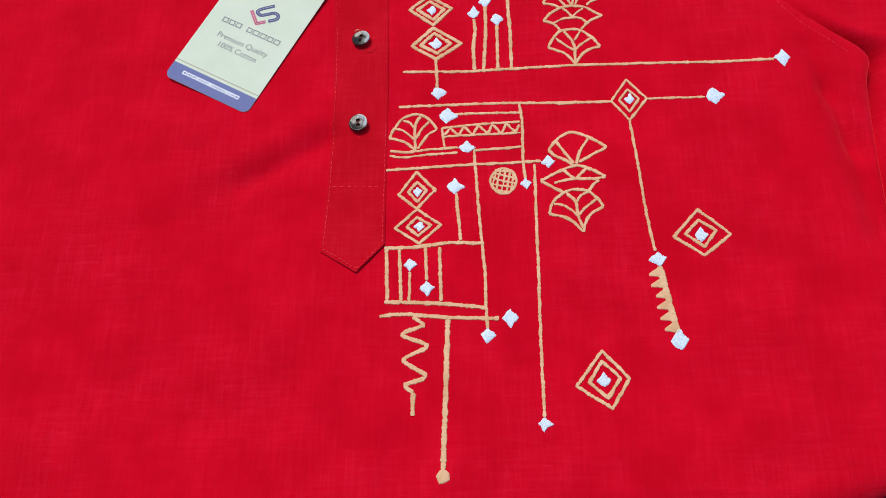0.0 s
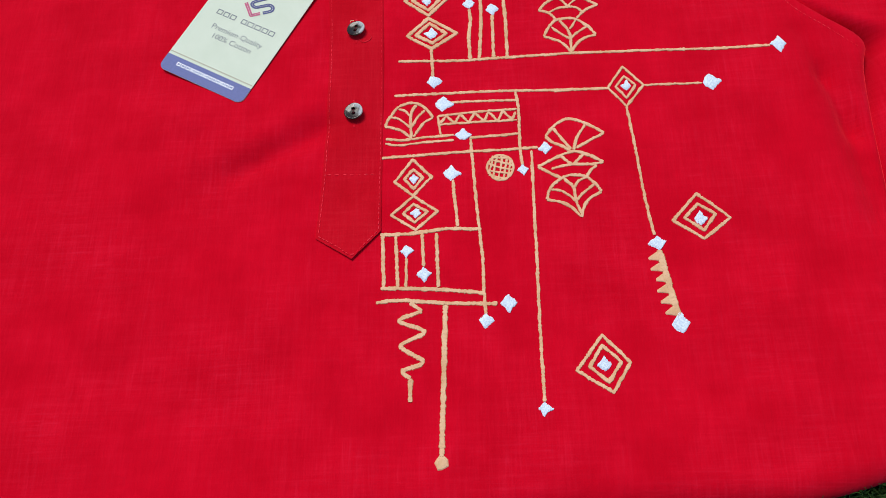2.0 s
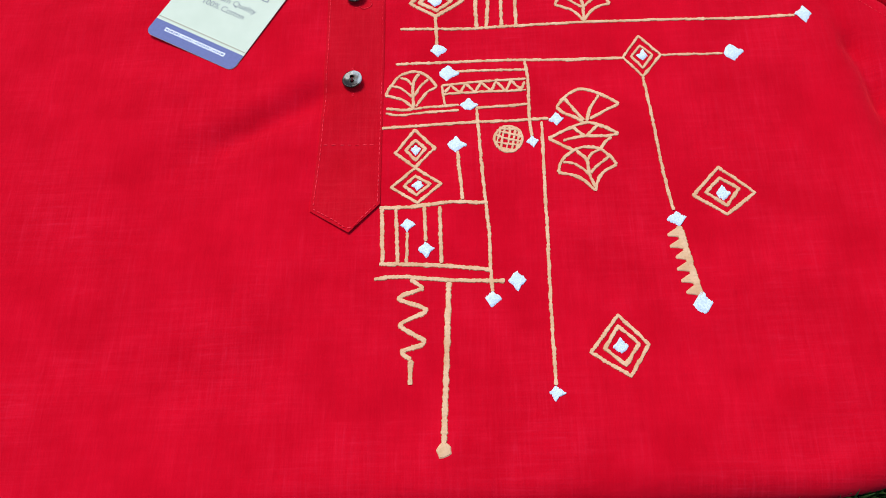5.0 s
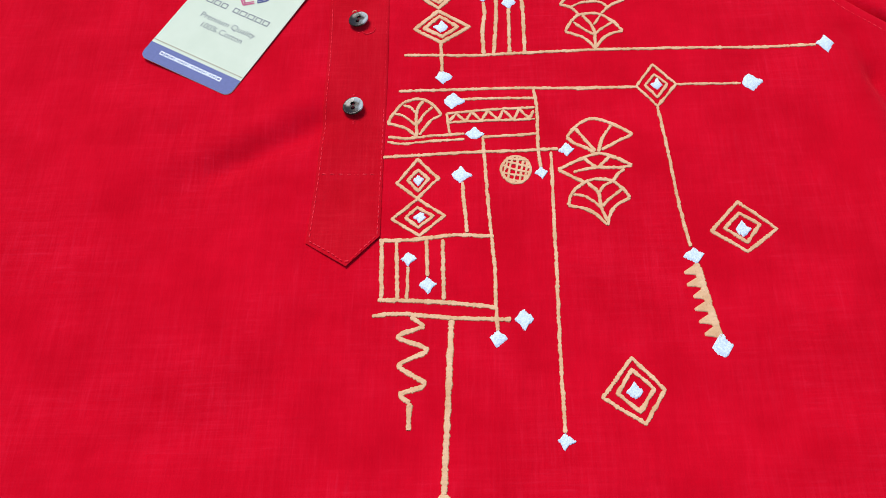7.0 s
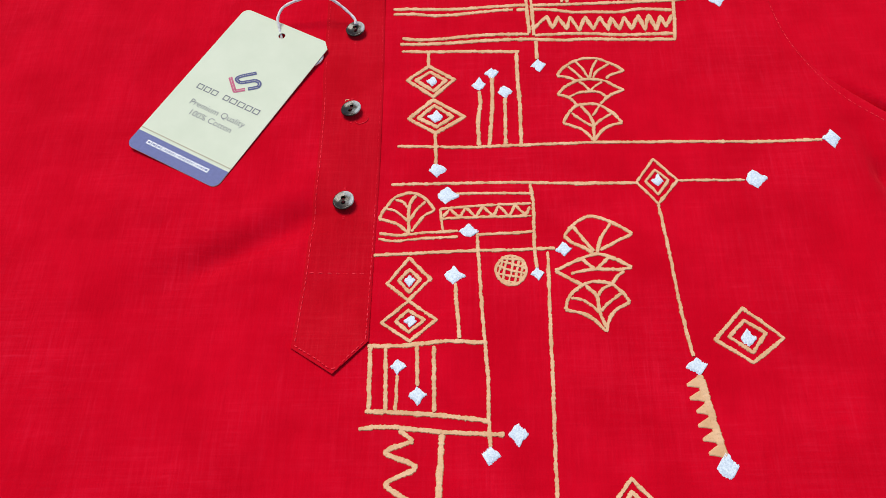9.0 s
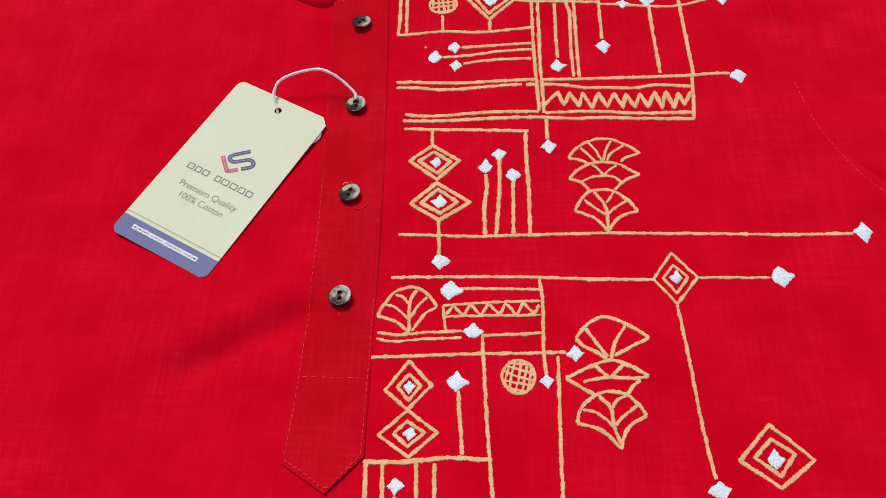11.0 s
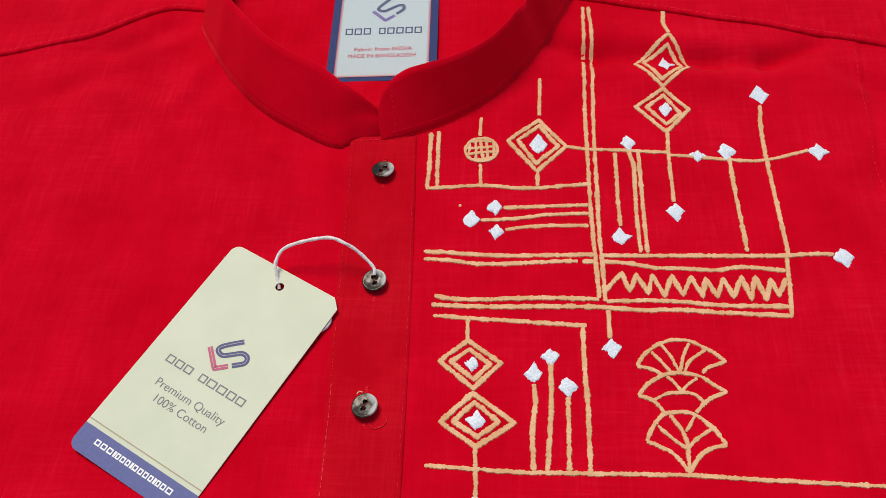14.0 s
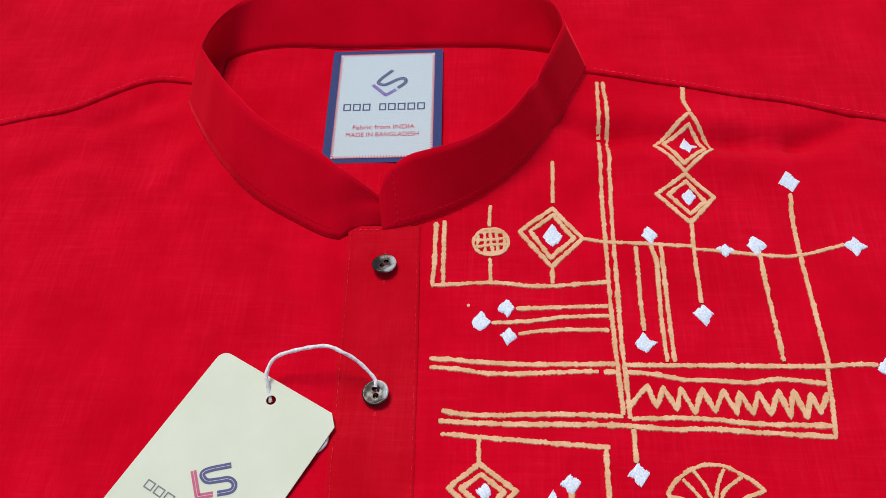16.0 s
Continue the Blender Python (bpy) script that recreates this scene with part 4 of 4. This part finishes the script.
def pierced(outline, holes, low, high):
    """A plate with an outline and holes, as a bmesh."""
    bm = bmesh.new()
    edges = []
    for ring in (outline, *holes):
        vs = [bm.verts.new((x, y, high)) for x, y in ring]
        edges += [bm.edges.new((vs[i], vs[(i + 1) % len(vs)])) for i in range(len(vs))]
    bmesh.ops.triangle_fill(bm, edges=edges, use_beauty=True)
    up = [f for f in bm.faces]
    made = bmesh.ops.extrude_face_region(bm, geom=up)
    for g in made["geom"]:
        if isinstance(g, bmesh.types.BMVert):
            g.co.z = low
    bmesh.ops.recalc_face_normals(bm, faces=bm.faces)
    return bm


def button_face():
    """A dished disc with two round holes."""
    rings, segs = [0.0] + [0.3 * k for k in range(1, 18)], 44
    verts = []
    for r in rings:
        for a in np.linspace(0, 2 * math.pi, segs, endpoint=False):
            x, y = r * math.cos(a), r * math.sin(a)
            verts.append([x, y, 0.05 + 0.42 * (r / 5.1) ** 2 + 0.10 * math.sin(x * 0.9 + 1) * math.cos(y * 0.8)])

    def hole(x, y):
        return next((h for h in (1.5, -1.5) if math.hypot(x, y - h) < 1.12), None)
    faces, used = [], set()
    for f in grid_faces(len(rings), segs, True):
        x, y = (sum(verts[i][a] for i in f) / 4 for a in (0, 1))
        if hole(x, y) is None:
            faces.append(f)
            used.update(f)
    for i in used:
        x, y, z = verts[i]
        h = hole(x, y)
        if h is not None:
            o = math.hypot(x, y - h) or 1
            verts[i] = [x / o * 1.12, h + (y - h) / o * 1.12, z - 0.2]
    return verts, faces


def button(x, y, tilt_x, tilt_y, spin):
    """A two-hole shell button with a raised, rounded rim."""
    ob = tagged(new("button"), "smoky brown shell button with two holes")
    ob.parent = shirt
    z = on_placket(x, y) + 2.8
    ob.matrix_local = pose(x * MM, y * MM, z * MM, tilt_x, tilt_y, spin) @ Matrix.Scale(0.875, 4)
    link_mesh("button_face", *button_face(), SHELL, ob)
    rows = ((5.05, 0.42), (5.35, 0.46), (5.65, 0.36), (5.85, 0.1), (5.92, -0.2), (5.8, -0.6), (5.4, -1.0), (4.6, -1.35), (3.6, -1.5), (2.0, -1.55), (0.02, -1.55))
    verts = [(r * (1 + 0.012 * math.sin(3 * a + spin)) * math.cos(a), r * math.sin(a), h) for r, h in rows for a in np.linspace(0, 2 * math.pi, 36, endpoint=False)]
    link_mesh("button_rim", verts, grid_faces(len(rows), 36, True), SHELL, ob)
    bm = bmesh.new()
    for sx in (-0.28, 0.28):
        made = bmesh.ops.create_cone(bm, cap_ends=True, segments=8, radius1=0.3, radius2=0.3, depth=2.9)
        bmesh.ops.rotate(bm, verts=made["verts"], cent=(0, 0, 0), matrix=Matrix.Rotation(radians(90), 3, "X"))
        bmesh.ops.translate(bm, verts=made["verts"], vec=(sx, 0, -0.35))
    part("button_thread", bm, DARK_THREAD, ob, "dark red thread through the holes")
    bm = bmesh.new()
    bmesh.ops.create_cone(bm, cap_ends=True, segments=10, radius1=1.3, radius2=1.1, depth=2.2)
    bmesh.ops.translate(bm, verts=bm.verts, vec=(0, 0, -2.5))
    part("button_shank", bm, DARK_THREAD, ob)
    return ob


DARK_THREAD = material("dark red thread", (0.10, 0.006, 0.01), 0.8, 0.2)[0]
for x, y, tx, ty, spin in ((-2.5, 343.5, -7, -8, -35), (-1.2, 285.4, 1, -7, 12), (0.5, 229.0, -2, -9, -12), (0.5, 174.6, 0, -7, 4)):
    button(x, y, tx, ty, spin)
    seam([(x - 0.2, y + 6.2), (x - 0.2, y + 9.4)], on_placket, thread=DULL_THREAD, long=0.8, gap=0.2, wide=1.2, seed=int(y))
    seam([(x + 0.2, y - 8.6), (x + 0.2, y - 6.0)], on_placket, thread=DULL_THREAD, long=0.8, gap=0.3, wide=1.0, seed=int(y) + 1)


# ---- lettering and flat prints ----
def lettering(text, size, wide, place, mat, parent, name="lettering", weight=-0.008):
    """Words in the built-in font, as a thin mesh, fitted to a width in millimetres; place is the line's middle."""
    cu = bpy.data.curves.new(name, "FONT")
    cu.body, cu.size, cu.align_x, cu.align_y, cu.extrude = text, 1.0, "CENTER", "CENTER", 0.0
    cu.offset = weight
    holder = bpy.data.objects.new(name, cu)
    scene.collection.objects.link(holder)
    bpy.context.view_layer.update()
    me = bpy.data.meshes.new_from_object(holder.evaluated_get(bpy.context.evaluated_depsgraph_get()))
    bpy.data.objects.remove(holder)
    co = np.array([v.co[:] for v in me.vertices])
    span = co[:, 0].max() - co[:, 0].min()
    f = wide / span * MM
    x, y, z = place
    for v in me.vertices:
        v.co = (v.co.x * f, v.co.y * size * MM / 0.7, 0)
    me.materials.clear()
    me.materials.append(mat)
    ob = new(name, me)
    ob.parent = parent
    ob.matrix_local = pose(x * MM, y * MM, z * MM)
    return tagged(ob, "printed words")


def flat(name, points, z, mat, parent, label=""):
    return link_mesh(name, [(x, y, z) for x, y in points], [tuple(range(len(points)))], mat, parent, label, False)


def flat_stroke(name, points, wide, z, mat, parent, smooth=True):
    line = spline([(x, y, 0) for x, y in points], 0.4) if smooth else corners(points, 0.4) + [Vector((*points[-1], 0))]
    verts = []
    for i, p in enumerate(line):
        t = (line[min(i + 1, len(line) - 1)] - line[max(i - 1, 0)]).to_2d().normalized()
        verts += [(p.x - t.y * wide / 2, p.y + t.x * wide / 2, z), (p.x + t.y * wide / 2, p.y - t.x * wide / 2, z)]
    return link_mesh(name, verts, grid_faces(len(line), 2), mat, parent, "", False)


def word_bars(x0, x1, y, tall, widths, z, mat, parent, thin=0.0):
    """A word shown as a plain bar for each sign, hollow where thin gives the width of its strokes; 0 leaves a gap."""
    unit = (x1 - x0) / sum(w or 0.7 for w in widths)
    x = x0
    for w in widths:
        e, lo, hi = x + unit * w * 0.8, y - tall / 2, y + tall / 2
        if w and thin:
            ring = [(x, lo), (e, lo), (e, hi), (x, hi), (x + thin, lo + thin), (e - thin, lo + thin), (e - thin, hi - thin), (x + thin, hi - thin)]
            link_mesh("word_bar", [(a, b_, z) for a, b_ in ring], [(k, (k + 1) % 4, 4 + (k + 1) % 4, 4 + k) for k in range(4)], mat, parent, smooth=False)
        elif w:
            flat("word_bar", [(x, lo), (e, lo), (e, hi), (x, hi)], z, mat, parent)
        x += unit * (w or 0.7)


def emblem(parent, z, angle, curl, wide, first, second, inner):
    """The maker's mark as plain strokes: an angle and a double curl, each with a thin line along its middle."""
    mark = tagged(new("emblem"), "emblem of an angle and a double curl")
    mark.parent = parent
    flat_stroke("angle_stroke", angle, wide, z, first, mark, False)
    flat_stroke("curl_stroke", curl, wide, z + 0.02, second, mark)
    flat_stroke("inner_line", angle, 0.06 * wide, z + 0.05, inner, mark, False)
    flat_stroke("inner_line", curl, 0.06 * wide, z + 0.05, inner, mark)
    return mark


def rounded(w, h, r, cut=5):
    pts = []
    for cx, cy, a0 in ((w / 2 - r, h / 2 - r, 0), (-w / 2 + r, h / 2 - r, 90), (-w / 2 + r, -h / 2 + r, 180), (w / 2 - r, -h / 2 + r, 270)):
        pts += [(cx + r * math.cos(radians(a0 + 90 * i / cut)), cy + r * math.sin(radians(a0 + 90 * i / cut))) for i in range(cut + 1)]
    return pts


# ---- neck label ----
label = tagged(new("neck_label"), "white woven neck label with navy border")
label.parent = shirt
label.matrix_local = pose(-9.8 * MM, 435.0 * MM, (lay(-10, 437) - 0.4) * MM, 1.2, 0, 1.6)
bm = pierced(rounded(54.8, 71.8, 1.0, 2), [], -0.5, 0.35)
part("label_border", bm, WOVEN_NAVY, label, "navy woven border", False)
flat("label_field", rounded(46.9, 66.4, 0.6, 2), 0.50, WOVEN_WHITE, label, "white woven field")
verts, faces = [], []
for k in range(46):
    for sx in (-1, 1):
        y, i = -32.4 + k * 1.4, len(verts)
        verts += [(sx * 23.5, y, 0.62), (sx * 23.5, y + 0.95, 0.62), (sx * 22.0, y + 0.47, 0.62)]
        faces.append((i, i + 1, i + 2) if sx < 0 else (i, i + 2, i + 1))
for k in range(33):
    for sy in (-1, 1):
        x, i = -22.6 + k * 1.36, len(verts)
        verts += [(x, sy * 33.3, 0.62), (x + 0.95, sy * 33.3, 0.62), (x + 0.47, sy * 31.7, 0.62)]
        faces.append((i, i + 1, i + 2))
link_mesh("label_edging", verts, faces, WOVEN_RED, label, "row of tiny red woven teeth", False)
emblem(label, 0.62, [(-6.5, 12.2), (0.2, 5.3), (4.9, 8.8)], [(3.0, 21.8), (-2.3, 16.4), (-3.7, 13.4), (-0.7, 12.1), (3.0, 14.0), (6.2, 15.8), (9.0, 15.9), (9.3, 13.2), (5.8, 9.9)], 1.7, WOVEN_VIOLET, NAVY_INK, WOVEN_WHITE)
word_bars(-19.8, 20.2, -2.1, 4.4, (1, 1, 1, 0, 0.9, 1, 1, 1, 1), 0.62, NAVY_INK, label, 0.65)
lettering("Fabric from INDIA", 2.6, 29.2, (0.1, -14.9, 0.62), WOVEN_RED, label, weight=0.0)
lettering("MADE IN BANGLADESH", 2.6, 34, (-0.3, -19.4, 0.62), WOVEN_RED, label, weight=0.0)

# ---- hang tag ----
tag = tagged(new("hang_tag"), "cream card hang tag with blue band, tied to a button", "tag")
tag.matrix_world = pose(-62.4 * MM, 242.9 * MM, 2.4 * MM, 0.9, 1.8, -28.7)
W, L = 56.0, 102.8
outline = rounded(W, L, 4.0)
bm = pierced([outline[0], *outline[5:]], [circle(1.1, 44.0, 1.9, 16)], -0.45, 0.0)
part("card", bm, CARD, tag, "cream card with rounded corners", False)
band = [(-W / 2 + 0.02, -40.8), *[p for p in rounded(W - 0.04, L - 0.04, 4.0)[12:]], (W / 2 - 0.02, -40.8)]
flat("blue_band", band, 0.12, BLUE_INK, tag, "blue printed band")
flat("brown_rule", [(-W / 2 + 0.2, -39.0), (W / 2 - 0.2, -39.0), (W / 2 - 0.2, -38.55), (-W / 2 + 0.2, -38.55)], 0.12, BROWN_INK, tag)
emblem(tag, 0.12, [(-6.6, 7.9), (0.9, 1.4), (5.0, 4.9)], [(4.0, 16.6), (-2.1, 10.9), (-2.8, 8.4), (0.1, 7.5), (3.4, 9.8), (6.4, 12.1), (9.2, 11.8), (9.9, 9.3), (6.2, 5.8)], 2.1, PINK_INK, DEEP_INK, CARD)
word_bars(-18.6, 21.2, -4.2, 3.3, (1, 1, 1, 0, 0.9, 1.1, 1.1, 1, 1), 0.12, GREY_INK, tag, 0.5)
lettering("Premium Quality", 3.5, 33.8, (1.3, -14.2, 0.12), GREY_INK, tag)
lettering("100% Cotton", 3.5, 25.6, (1.1, -19.9, 0.12), GREY_INK, tag)
word_bars(-19.3, 19.5, -44.9, 2.3, (1.2, 1.2, 1.2, 0.5, 0.9, 1, 0.9, 0.5, 1, 1, 1, 0.9, 0.5, 0.9, 1, 1.3), 0.24, WHITE_INK, tag, 0.55)


def cord(name, points, thick, mat, parent):
    """A round twisted cord along a smooth line."""
    line = spline(points, 0.8)
    verts, count = [], len(line)
    for i, p in enumerate(line):
        t = (line[min(i + 1, count - 1)] - line[max(i - 1, 0)]).normalized()
        a = t.cross(Vector((0.3, 0.2, 1))).normalized()
        b_ = t.cross(a)
        for k in range(8):
            ang = 2 * math.pi * k / 8
            r = thick / 2 * (1 + 0.10 * math.cos(2 * ang + i * 0.9))
            v = p + a * math.cos(ang) * r + b_ * math.sin(ang) * r
            verts.append(tuple(v))
    return link_mesh(name, verts, grid_faces(count, 8, True), mat, parent)


string = cord("string", [(-40.9, 281.0, 1.0), (-42.1, 286.2, 4.2), (-42.6, 290.2, 7), (-39.6, 295.4, 9.5), (-31.0, 297.3, 12.5), (-20.2, 298.7, 13.5), (-13.8, 296.7, 13), (-8.0, 294.9, 9), (-1.6, 289.8, 5.2), (-0.9, 286.6, 4.0)], 1.45, CORD, None)
loop = cord("string", [(-32, 265, 0.7), (-26, 262.4, 0.6), (-22.4, 261.9, 0.6), (-20.3, 262.4, 0.7), (-18.4, 264.4, 0.8), (-17.7, 267.4, 0.9), (-18.8, 270.5, 0.7), (-23, 274, 0.5)], 1.35, CORD, None)
for piece in (string, loop):
    piece.parent = tag
    piece.matrix_parent_inverse = tag.matrix_world.inverted()
    tagged(piece, "white twisted cotton string")

# ---- loose ends of thread ----
for points, mat, words in (
        ([(2.6, 222.6), (4.4, 220.8), (6.4, 221.2), (8.4, 222.4), (9.2, 224.4), (8.4, 225.6)], THREAD, "curled loose end of red thread"),
        ([(-2.7, 233.4), (-2.0, 234.6), (-0.6, 234.2)], OCHRE, "frayed tan thread end")):
    rise = 0.35 if mat is THREAD else 3.2
    tagged(cord("thread_end", [(x, y, on_placket(x, y) + rise) for x, y in points], 0.3 if mat is THREAD else 0.45, mat, shirt), words)
